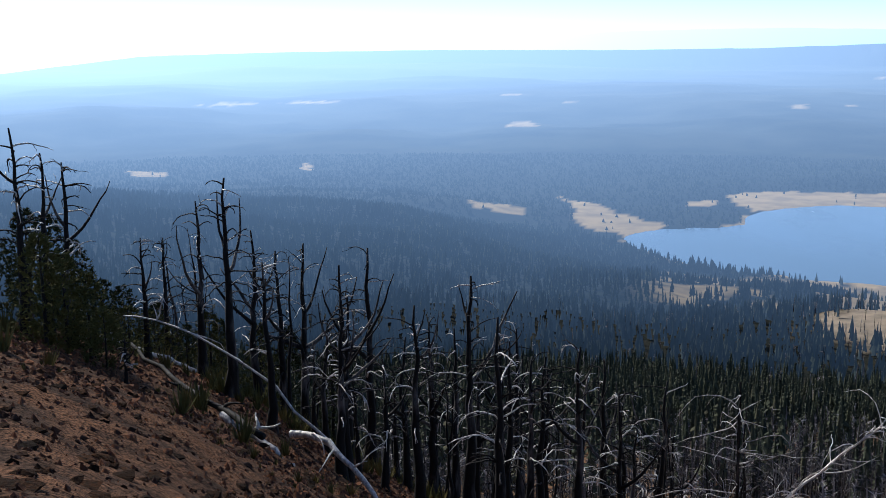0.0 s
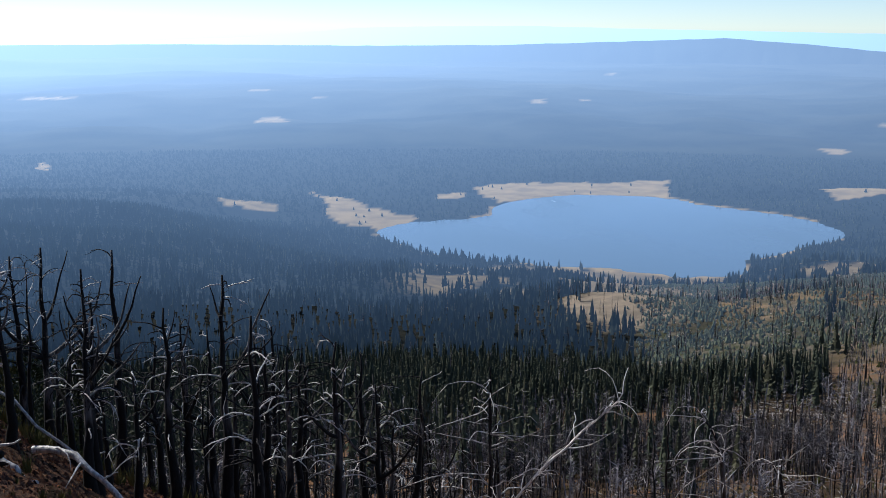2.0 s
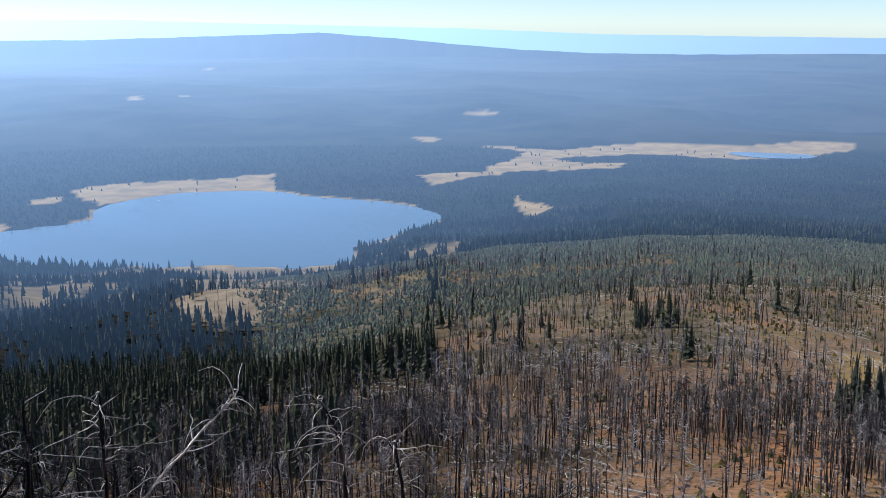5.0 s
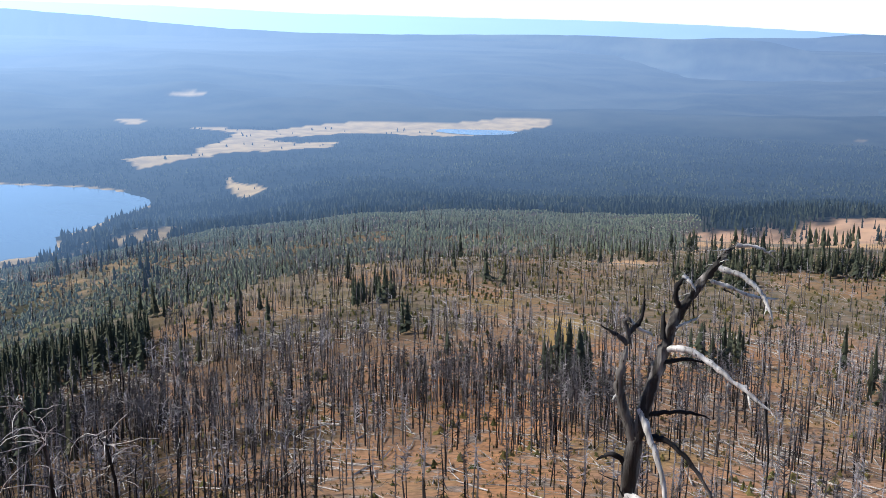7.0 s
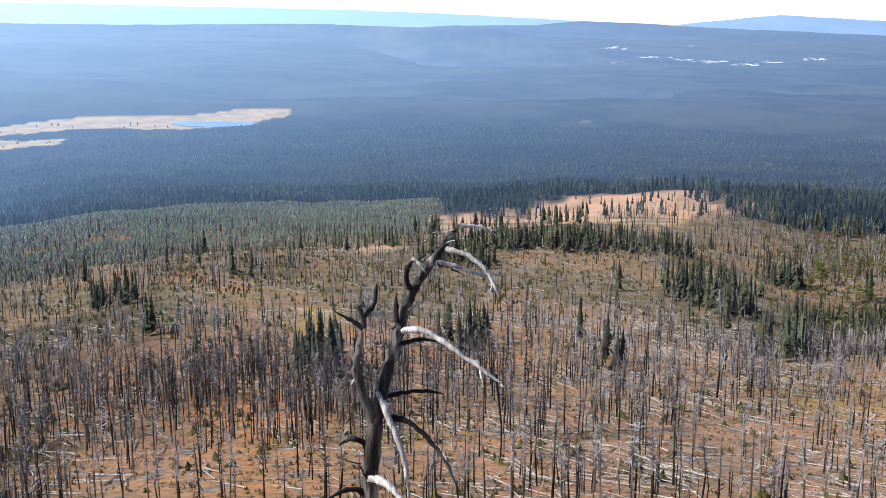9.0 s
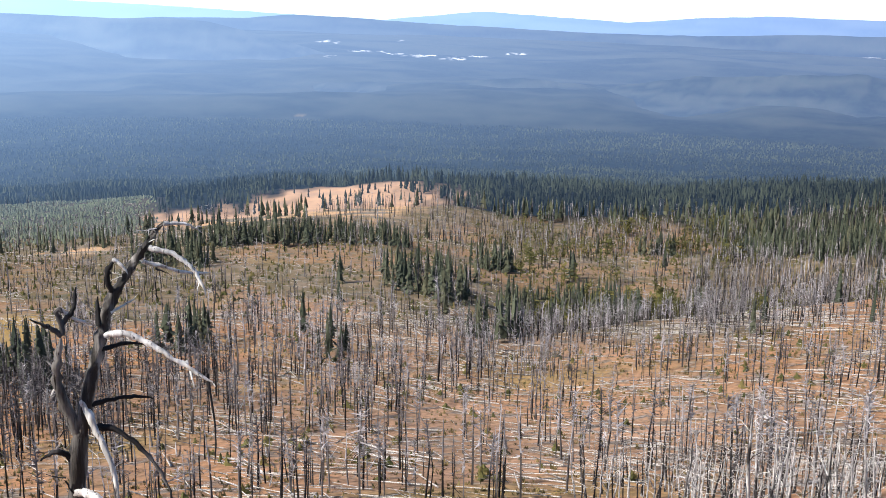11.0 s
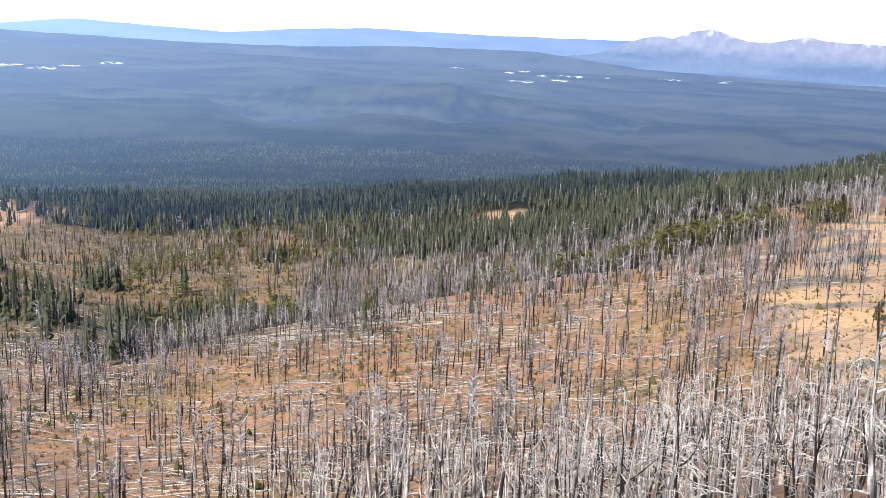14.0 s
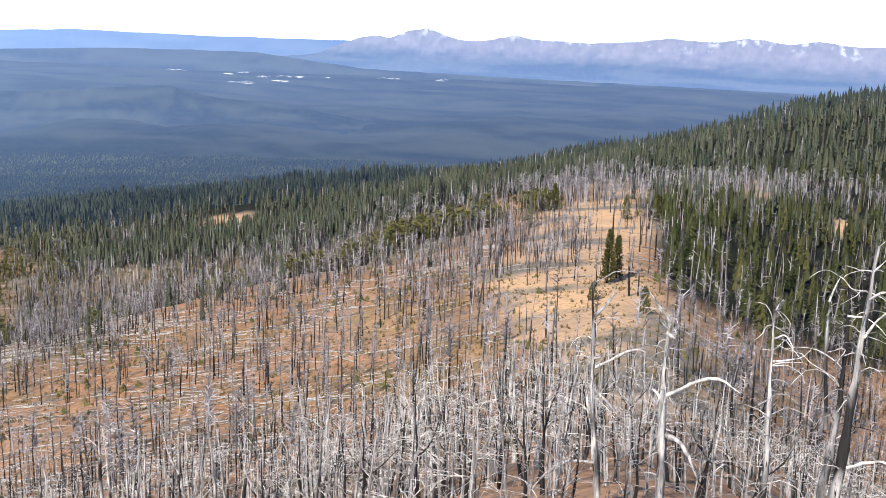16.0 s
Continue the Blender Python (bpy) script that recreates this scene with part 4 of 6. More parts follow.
def pole_belt(x, y):
    """The close-set belt of tall poles below the summit."""
    az, r = polar(x, y)
    wob = fbm(x / 45, y / 45, 23, 3) - 0.5
    return band(az, 12, 68, 3) * band(r + wob * 40 - np.interp(az, [31, 40], [30, 0]), 166, 228, 10)


def dead(x, y):
    az, r, gap, meadow, bare, ridge, burn, wob = cover(x, y)
    clump = step(fbm(x / 17, y / 17, 151, 3), 0.46, 0.68)
    d = burn * (0.10 + 0.34 * clump)
    d = d * np.interp(r, [120, 250, 320, 420, 700], [1.0, 0.8, 1.1, 1.0, 0.9])
    d = d * (1 - 0.85 * ridge * band(r, 110, 420, 20)) * (1 - 0.9 * patch(az, r, 56.3, 308, 1.6, 28, seed=5))
    d = np.maximum(d, (0.2 + 0.5 * clump) * band(az, 34, 63, 1.5) * band(r, 370, 600, 20))
    d = np.maximum(d, (0.12 + 0.3 * clump) * young(x, y) * (1 - 0.6 * step(r, 480, 620)))
    d = np.maximum(d, (0.15 + 0.4 * clump) * patch(az, r, 30.8, 800, 4.2, 150, seed=143))
    d = np.maximum(d, 0.75 * step(fbm(x / 13, y / 13, 153, 3), 0.5, 0.62) * band(az, 112, 121.2, 1) * band(r, 215, 425, 15))
    d = d * (1 - 0.38 * band(az, 44, 82, 3) * (1 - step(r, 165, 200)))
    d = d * (1 + 0.55 * band(az, 31, 43, 3) * band(r, 185, 430, 20) + 0.5 * band(az, 43, 60, 3) * band(r, 300, 520, 20) + 0.7 * band(az, 78, 96, 3) * band(r, 230, 430, 20))
    d = np.maximum(d, (0.2 + 0.5 * clump) * band(az, 125.5, 141, 1) * band(r, 96, 225, 8))
    return np.clip(d * (1 - bare * (az > 50)), 0, 1)


def belt_chance(x, y):
    az, r = polar(x, y)
    return 0.85 * grey_belt(az, r) * (1 - live_density(x, y)) * (0.35 + 0.65 * step(fbm(x / 28, y / 28, 155, 3), 0.38, 0.58))


def grey_edge(x, y):
    """Dead trunks that stand among the living woods."""
    az, r = polar(x, y)
    return np.clip(0.10 + 0.45 * band(az, 124, 141, 1) * band(r, 190, 400, 15) + 0.8 * band(az, 91, 121, 2) * band(r, 400, 490, 20) + 0.4 * band(az, 72, 98, 3) * band(r, 560, 760, 30) + 0.3 * band(az, -10, 34, 3) * band(r, 250, 330, 30) + 0.15 * band(az, 20, 50, 3) * band(r, 650, 1100, 60), 0, 1) * (1 - dead(x, y)) * (shore_gap(x, y) > 10)


# living woods, nearer to farther
trees("conifer_forest_slope", FIRS_FINE, sector(-28, 40, 150, 480, 4.1), (-28, 40, 150, 480), (9, 15), NEEDLE_MID, "dense dark conifer forest on the lower slope", "forest", 501, live)
trees("conifer_forest_clumps", FIRS_FINE, sector(40, 124, 130, 600, 4.6), (40, 124, 130, 600), (7.5, 14), NEEDLE_MID, "surviving green conifers standing in clumps on burned ground", "forest", 503, live, slim=1.15)
trees("pine_belt", PINES, sector(78, 122, 260, 720, 3.2), (78, 122, 260, 720), (5.5, 10), NEEDLE_OLIVE, "sunlit olive green pines along the edge of the burned slope", "forest", 523,
      lambda x, y: sum(0.85 * patch(*polar(x, y), *p, seed=421) for p in ((110.5, 385, 4.0, 26), (114.5, 398, 2.2, 24), (105.8, 372, 1.6, 16), (101.2, 372, 1.6, 14), (86.4, 375, 3.0, 32), (89.5, 392, 1.8, 26), (118.2, 425, 1.4, 16), (95.5, 345, 1.4, 10))) + 0.15 * band(polar(x, y)[0], 82, 94, 2) * band(polar(x, y)[1], 430, 710, 30) * step(fbm(x / 22, y / 22, 423, 3), 0.42, 0.6), slim=1.2)
trees("conifer_forest_ridge_far", FIRS_FINE, sector(124, 142, 320, 520, 5.6), (124, 142, 320, 520), (5, 12), NEEDLE_NEAR, "sunlit conifer forest beyond the open ridge", "forest", 504, live)
trees("conifer_forest_ridge", FIRS_NEAR, sector(124, 142, 200, 320, 5.8), (124, 142, 200, 320), (3.5, 11.5), NEEDLE_NEAR, "dense sunlit conifer forest beside the open ridge", "forest", 505, live, slim=1.25)
trees("conifer_forest_valley", FIRS_MID, sector(-28, 40, 480, 750, 6.2), (-28, 40, 480, 750), (10, 16), NEEDLE_FAR, "dark conifer forest in the valley", "forest", 507, live)
trees("conifer_forest_bench", FIRS_MID, sector(40, 96, 600, 750, 7.0), (40, 96, 600, 750), (9, 16), NEEDLE_MID, "mixed conifer forest on the bench", "forest", 509, old)
trees("conifer_forest_shoulder", FIRS_LEAN, sector(94, 142, 400, 750, 6.8), (94, 142, 400, 750), (7, 12), NEEDLE_MID, "dark conifer forest over the long shoulder", "forest", 511, live)
trees("young_pine_forest", FIRS_LOW, sector(23, 63, 370, 1000, 2.6), (23, 63, 370, 1000), (1.2, 2.7), NEEDLE_BENCH, "even green stand of young pines", "forest", 513, young, slim=0.75)
trees("conifer_forest_middle", FIRS_MID, sector(-28, 142, 750, 1000, 7.2), (-28, 142, 750, 1000), (8, 14), NEEDLE_FAR, "dark blue-green conifer forest on the far slopes", "forest", 514, old)
trees("conifer_forest_lakeside", FIRS_FAR, sector(-28, 40, 1000, 1500, 7.0), (-28, 40, 1000, 1500), (7, 12), NEEDLE_FAR, "dark conifer forest above the lake", "forest", 515, live, slim=1.35)
trees("conifer_forest_beyond", FIRS_FAR, sector(40, 142, 1000, 1500, 7.8), (40, 142, 1000, 1500), (5.5, 9), NEEDLE_FAR, "wide blue-green conifer forest", "forest", 517, live, slim=1.7)
trees("conifer_forest_far", FIRS_FAR, sector(-28, 142, 1500, 2500, 12.5), (-28, 142, 1500, 2500), (4, 7), NEEDLE_FAR, "far conifer forest round the lake and meadows", "forest", 519, live, slim=2.2)

# burned woods: standing poles, fallen trunks, seedlings
trees("burned_forest_belt", STICKS, sector(12, 70, 130, 260, 2.1), (12, 70, 130, 260), (8.0, 11.5), (POLE_LOW, POLE_DARK), "close-set belt of tall bare fire-killed trunks", "dead forest", 539,
      lambda x, y: pole_belt(x, y) * (0.18 + 0.46 * step(fbm(x / 20, y / 20, 541, 3), 0.36, 0.6)) * np.interp(polar(x, y)[0], [36, 46], [1.5, 0.95]))
trees("burned_forest", STICKS, sector(-28, 142, 92, 320, 2.3), (-28, 142, 92, 320), (5.0, 10.0), (POLE_LOW, POLE_TOP), "standing forest of bare fire-killed trunks", "dead forest", 531, dead)
trees("burned_forest_far", STICKS_FAR, sector(-5, 128, 320, 960, 3.9), (-5, 128, 320, 960), (5, 10), (POLE_LOW, POLE_TOP), "thin scatter of bare fire-killed trunks", "dead forest", 533, dead)
trees("dead_trunks_in_woods", STICKS_FAR, sector(-10, 142, 195, 760, 5.6), (-10, 142, 195, 760), (7, 13), (POLE_LOW, POLE_TOP), "grey dead trunks among living conifers", "dead forest", 535, grey_edge, slim=1.3)
trees("grey_dead_crest", STICKS[12:] + STICKS[::3], sector(116, 145, 380, 600, 3.4), (116, 145, 380, 600), (5, 9), (POLE_TOP, POLE_TOP), "pale grey dead trees along the crest of the ridge", "dead forest", 543,
      lambda x, y: grey_crest(*polar(x, y)) * (0.35 + 0.6 * step(fbm(x / 25, y / 25, 544, 3), 0.36, 0.56)), slim=1.3)
trees("grey_dead_forest", STICKS_FAR, sector(78, 118, 250, 570, 2.7), (78, 118, 250, 570), (5.5, 10), (POLE_LOW, POLE_TOP), "dense standing grey trunks beyond the burned hollow", "dead forest", 537, belt_chance)


def fallen(name, count, sec, seed, chance, length, mat, label):
    x, y = sow(count, *sec, seed, chance)
    g = np.random.default_rng(seed + 1)
    n = len(x)
    az, r = polar(x, y)
    way = np.radians(g.normal(34, 30, n) + 25 * (fbm(x / 80, y / 80, seed, 2) - 0.5))
    ln = g.uniform(*length, n)
    dx, dy = np.sin(way) * ln / 2, np.cos(way) * ln / 2
    za, zb = height(x - dx, y - dy) + 0.18, height(x + dx, y + dy) + 0.18 + np.abs(g.normal(0, 0.3, n))
    rad = ln * g.uniform(0.008, 0.016, n)
    nx, ny = np.cos(way), -np.sin(way)
    vs = []
    for k, (sx, px, py, pz) in enumerate(((1.0, x - dx, y - dy, za), (0.45, x + dx, y + dy, zb))):
        for ox, oz in ((1, 0), (0, 1), (-1, 0), (0, -1)):
            vs.append(np.stack([px + nx * rad * sx * ox, py + ny * rad * sx * ox, pz + rad * sx * oz], axis=1))
    v = np.stack(vs, axis=1).reshape(-1, 3)
    f = np.array([[0, 1, 5, 4], [1, 2, 6, 5], [2, 3, 7, 6], [3, 0, 4, 7], [0, 3, 2, 1], [4, 5, 6, 7]])
    f = (f[None] + (np.arange(n) * 8)[:, None, None]).reshape(-1, 4)
    return tagged(new(name, mesh_from(name, v, f, mat)), label, "fallen trunks", kind="stuff")


def log_chance(x, y):
    az, r, gap, meadow, bare, ridge, burn, wob = cover(x, y)
    burn = np.maximum(burn, 0.9 * patch(az, r, 30.5, 800, 4.2, 110, seed=143))
    burn = burn * (1 - 0.6 * grey_belt(az, r)) * np.interp(az, [40, 58, 68, 85, 98, 108, 126], [0.6, 0.75, 1.0, 0.75, 0.6, 0.45, 0.12])
    return np.clip(np.maximum(burn, 0.9 * young(x, y)) * (1 - 0.85 * ridge) * (0.18 + 0.65 * step(fbm(x / 22, y / 22, 161, 3), 0.42, 0.66)) * np.interp(r, [230, 330], [0.85, 1.3]) * (1 - 0.45 * band(az, 74, 100, 3) * (r > 320)), 0, 1)


fallen("fallen_trunks", sector(20, 140, 92, 330, 2.15), (20, 140, 92, 330), 551, log_chance, (3.5, 10), WOOD_LOG, "bleached fallen trunks strewn over burned soil")
fallen("fallen_branches", sector(20, 140, 92, 230, 2.1), (20, 140, 92, 230), 557, log_chance, (0.8, 3.2), WOOD_GREY, "short grey broken branches on burned soil")
fallen("fallen_trunks_far", sector(24, 128, 330, 900, 4.2), (24, 128, 330, 900), 553, log_chance, (4, 9), WOOD_LOG, "bleached fallen trunks strewn over the far burn")
fallen("fallen_trunks_shore", sector(24, 37, 980, 1230, 7.0), (24, 37, 980, 1230), 555, lambda x, y: (1 - live(x, y)) * 0.8, (8, 16), WOOD_LOG, "bleached fallen trunks on the slope above the lake")

BUSHES = [bough_fir_template(420 + k, 5, 0.55) for k in range(8)]


def seedling_chance(x, y):
    az, r, gap, meadow, bare, ridge, burn, wob = cover(x, y)
    d = burn * 0.7 * step(fbm(x / 24, y / 24, 171, 3), 0.42, 0.66) * np.interp(r, [100, 260, 600], [0.5, 0.8, 1.25]) * (1 - 0.85 * ridge)
    d = np.maximum(d, (0.25 + 0.6 * step(fbm(x / 24, y / 24, 172, 3), 0.4, 0.6)) * np.maximum(band(az, 60, 100, 4) * band(r, 330, 640, 30), band(az, 34, 62, 3) * band(r, 300, 560, 30)))
    return np.clip(d * (1 - np.maximum(bare, meadow)), 0, 1)


trees("pine_seedlings", BUSHES, sector(30, 130, 100, 640, 3.9), (30, 130, 100, 640), (0.4, 1.7), NEEDLE_YOUNG, "young pines and low shrubs returning on burned soil", "shrubs", 561, seedling_chance, slim=1.5)


def blade_template(seed):
    """A low ragged tuft: a few leaning blades."""
    g = np.random.default_rng(seed)
    vs = []
    for k in range(5):
        a = g.uniform(0, 6.28)
        c = g.normal(0, 0.25, 3) * np.array([1, 1, 0])
        w = np.array([-np.sin(a), np.cos(a), 0]) * 0.22
        vs.append(np.array([c + w, c - w, c + np.array([np.cos(a) * 0.5, np.sin(a) * 0.5, g.uniform(0.5, 1.0)])]))
    return np.vstack(vs), np.arange(15).reshape(-1, 3)


BLADES = [blade_template(480 + k) for k in range(8)]
STRAW = needle_material("dry_grass", (0.075, 0.066, 0.03), (0.20, 0.145, 0.062), (0.30, 0.21, 0.095))
trees("dry_grass", BLADES, sector(18, 140, 92, 260, 1.75), (18, 140, 92, 260), (0.25, 0.8), STRAW, "straw and olive grass tufts over burned soil", "grass", 571,
      lambda x, y: cover(x, y)[6] * (0.25 + 0.7 * step(fbm(x / 16, y / 16, 572, 3), 0.42, 0.6)))


# ---- single dead trees ----
def hook(g, start, a, length, n):
    """A limb that lifts from the trunk, bends over and hangs, like the rib of an umbrella."""
    e0, e1 = radians(g.uniform(5, 65)), radians(g.uniform(-95, 10))
    p, turn = [np.array(start, float)], g.normal(0, 0.12)
    for k in range(n):
        t = (k + 0.5) / n
        e = e0 + (e1 - e0) * t ** 1.2 + g.normal(0, 0.14)
        a = a + turn + g.normal(0, 0.14)
        p.append(p[-1] + np.array([math.cos(a) * math.cos(e), math.sin(a) * math.cos(e), math.sin(e)]) * length / n)
    return np.array(p)


def crooked(g, start, way, length, n, wander, pull):
    """A wandering line: pull bends it up or down as it goes."""
    p, d = [np.array(start, float)], np.array(way, float)
    d /= np.linalg.norm(d)
    for k in range(n):
        d = d + g.normal(0, wander, 3) + np.array([0, 0, pull])
        d /= np.linalg.norm(d)
        p.append(p[-1] + d * length / n)
    return np.array(p)


def limb_wood(g, mat):
    """Pale wood on random limbs: partly bleached, partly painted for their sunlit highlights."""
    if mat is WOOD_BLACK:
        return WOOD_PALE if g.random() < 0.34 else WOOD_BLACK
    return WOOD_PALE if g.random() < 0.5 else mat


def make_snag(seed, tall, girth, limbs, mat, label, fork=0.4, lean=(0, 0), group="", droop=-0.10, twigs=2, sides=8, reach=1.0, thin=0.3, limb_sides=5, joints=7, leaders=1, split=False):
    """A fire-killed pine: crooked tapering trunk, bare limbs that arch and hang, each a part."""
    g = np.random.default_rng(seed)
    root = tagged(new("dead_pine"), label, "dead tree", group)
    n = 12
    t = np.linspace(0, 1, n + 1)
    line = np.stack([lean[0] * t * tall + np.cumsum(g.normal(0, 0.018, n + 1)) * tall * 0.35, lean[1] * t * tall + np.cumsum(g.normal(0, 0.012, n + 1)) * tall * 0.35, t * tall - 0.5 * (t == 0)], axis=1)
    line[0, :2] = 0
    rad = girth * (1 - 0.86 * t ** 0.9) * (1 + 0.5 * np.exp(-t * 14)) * g.uniform(0.92, 1.08, n + 1)
    pieces = [tube(line, rad, sides)]
    for _ in range(leaders):
        if g.random() > fork:
            continue
        k = g.integers(6, 11)
        a = g.uniform(0, 6.28)
        f = crooked(g, line[k], (np.cos(a), np.sin(a), 0.5), tall * (1 - t[k]) * g.uniform(0.7, 1.05), 7, 0.10, 0.17)
        pieces.append(tube(f, np.linspace(rad[k] * 0.75, rad[k] * 0.18, 8), 6))
    v, f = join(pieces)
    part("trunk", mesh_from("trunk", v, f, mat, True), root)
    for k in range(limbs):
        h = g.uniform(0.3, 0.98) ** 0.85
        i = h * n
        base = np.array([np.interp(i, np.arange(n + 1), line[:, c]) for c in range(3)])
        r0 = np.interp(i, np.arange(n + 1), rad)
        a = g.uniform(0, 6.28)
        ln = reach * tall * g.uniform(0.10, 0.30) * (1.25 - 0.75 * h)
        pts = hook(g, base, a, ln * 1.15, joints)
        w = max(0.014 if tall == 7.0 else 0.026, r0 * g.uniform(thin * 0.6, thin * 1.15))
        bits, shoots = [tube(pts, np.linspace(w, w * 0.42, joints + 1), limb_sides)], []
        wood = limb_wood(g, mat)
        for _ in range(g.integers(0, twigs + 1)):
            j = g.integers(2, joints)
            tw = crooked(g, pts[j], pts[j] - pts[j - 1] + g.normal(0, 0.6, 3) * ln / 7, ln * g.uniform(0.25, 0.6), 3, 0.2, droop)
            (shoots if split else bits).append(tube(tw, np.linspace(w * 0.55, w * 0.18, 4), 3))
        v, f = join(bits)
        limb = part("limb", mesh_from("limb", v, f, wood, True), root)
        for shoot in shoots:
            part("twig", mesh_from("twig", shoot[0], [shoot[1], shoot[2]], wood, True), limb)
    return root


def stand(ob, az, r, turn=0.0, scale=1.0, sink=0.15):
    x, y = spot(az, r)
    ob.matrix_basis = pose(float(x), float(y), float(height(x, y)) - sink, 0, 0, turn) @ Matrix.Scale(scale, 4)
    return ob


# charred pines close below the summit, bearing, elevation of the top, distance
NEAR_DARK = [(-22.2, -4.1, 30.0), (-21.0, -5.4, 30.6), (-19.9, -5.9, 31.4), (-16.3, -9.9, 34.0), (-17.6, -14.8, 25.5), (-15.2, -10.0, 40.0), (-13.5, -8.2, 36.0), (-11.9, -7.05, 32.0),
             (-10.6, -9.9, 41.0), (-10.0, -11.4, 29.0), (-9.0, -11.0, 45.0), (-8.0, -10.7, 47.0), (-6.3, -13.0, 28.0), (-5.6, -11.8, 36.0), (-4.7, -11.0, 42.0), (-2.6, -15.6, 34.0),
             (-1.2, -14.9, 39.0), (0.8, -12.5, 32.0), (2.3, -15.8, 36.0), (3.6, -15.4, 43.0), (5.4, -17.2, 40.0), (9.3, -18.9, 42.0), (11.3, -19.8, 45.0)]
for k, (az, el, r) in enumerate(NEAR_DARK):
    x, y = spot(az, r)
    tall = float(r * math.tan(radians(el)) - height(x, y))
    s = make_snag(700 + k, tall, 0.024 * tall + 0.03, 25, WOOD_BLACK, "charred dead pine with bleached hanging limbs on a cinder slope", group="charred pines below the summit", reach=0.85, fork=0.75, leaders=3, split=True, thin=0.24)
    stand(s, az, r, 0)

g = np.random.default_rng(760)
for k in range(22):
    az, r = -8.0 + 1.0 * k + g.uniform(-0.4, 0.4), g.uniform(25, 46)
    x, y = spot(az, r)
    tall = float(r * math.tan(radians(g.uniform(-17.5, -12.8) - max(0, az) * 0.42)) - height(x, y))
    if tall > 1.5:
        stand(make_snag(770 + k, tall, 0.024 * tall + 0.03, 18, WOOD_BLACK, "charred dead pine with bleached hanging limbs on a cinder slope", group="charred pines below the summit", reach=0.95, fork=0.7, leaders=2, thin=0.24), az, r, 0)

# thickets of smaller dead pines on the steep ground below
def thicket(count, sec, seed, chance, sizes, mat, label, group, reach, droop, most, name, girth, low_end=1.0):
    kinds = [make_snag(seed + k, 7.0, girth, 11, mat, label, 0.5, (0.05 * math.sin(k * 2.4), 0.05 * math.cos(k * 2.4)), group, droop, 1, 5, reach, 0.42, 3, 4) for k in range(9)]
    shapes = []
    for ob in kinds:
        vs, fs, ms, o = [], [], [], 0
        for c in ob.children:
            v = np.array([p.co for p in c.data.vertices])
            c.data.calc_loop_triangles()
            f = np.array([t.vertices for t in c.data.loop_triangles])
            vs.append(v)
            fs.append(f + o)
            ms.append(np.full(len(f), 0 if c.name.startswith("trunk") else 2 - (len(ms) % 3 > 0)))
            o += len(v)
        shapes.append((np.vstack(vs) / 7.0, np.vstack(fs), np.concatenate(ms)))
    x, y = sow(count, *sec, seed, chance)
    g = np.random.default_rng(seed + 2)
    o = np.argsort(np.hypot(x, y))
    first = []
    for k, i in enumerate(o[:most]):
        m = pose(float(x[i]), float(y[i]), float(height(x[i], y[i])) - 0.15, g.normal(0, 3), g.normal(0, 3), g.uniform(0, 360))
        s = g.uniform(*sizes) / 7.0
        s = s * float(np.interp(np.hypot(x[i], y[i]), [13, 30], [0.4, 1.0])) * float(np.interp(np.degrees(np.arctan2(x[i], y[i])), [115, 125], [1.0, low_end]))
        if k < len(kinds):
            first.append((kinds[k], m @ Matrix.Scale(s, 4)))
        else:
            copy_thing(kinds[k % len(kinds)], m @ Matrix.Scale(s, 4))
    for ob, m in first:
        ob.matrix_basis = m
    rest = o[most:]
    scatter(name, shapes, x[rest], y[rest], height(x[rest], y[rest]) - 0.15, g.uniform(*sizes, len(rest)) * np.interp(polar(x[rest], y[rest])[0], [115, 125], [1.0, low_end]) * np.interp(np.hypot(x[rest], y[rest]), [13, 30], [0.4, 1.0]), (mat, WOOD_BLACK if mat is WOOD_BLACK else WOOD_PALE, mat), label.replace("pine", "pines") + " below the summit", "dead forest", 0.06, seed=seed)


thicket(sector(86, 142, 46, 125, 2.5), (86, 142, 46, 125), 901, lambda x, y: 0.75 * (1 - 0.9 * band(polar(x, y)[0], 124, 130.5, 1.2) * band(polar(x, y)[1], 66, 140, 8)) * np.interp(polar(x, y)[0], [86, 106], [0.3, 1]), (5.0, 8.2), WOOD_GREY,
        "bleached dead pine with curling limbs in a thicket", "thicket of bleached pines", 0.95, -0.10, 110, "bleached_thicket", 0.13, 0.62)
thicket(sector(104, 142, 13, 60, 1.6), (104, 142, 13, 60), 941, lambda x, y: 0.85 + 0 * x, (3.0, 4.8), WOOD_DUSK,
        "small bleached dead pine tangled with others", "thicket of bleached pines", 1.5, -0.10, 40, "bleached_tangle", 0.13, 0.8)
thicket(sector(-16, 42, 36, 118, 2.7), (-16, 42, 36, 118), 921, lambda x, y: 0.75 * (0.3 + step(fbm(x / 15, y / 15, 44, 2), 0.35, 0.6)) * np.interp(polar(x, y)[0], [-16, 8, 18, 42], [0.8, 1, 0.7, 0.35]),
        (4.5, 7.5), WOOD_BLACK, "charred dead pine with hanging limbs in a thicket", "thicket of charred pines", 0.95, -0.12, 100, "charred_thicket", 0.11)

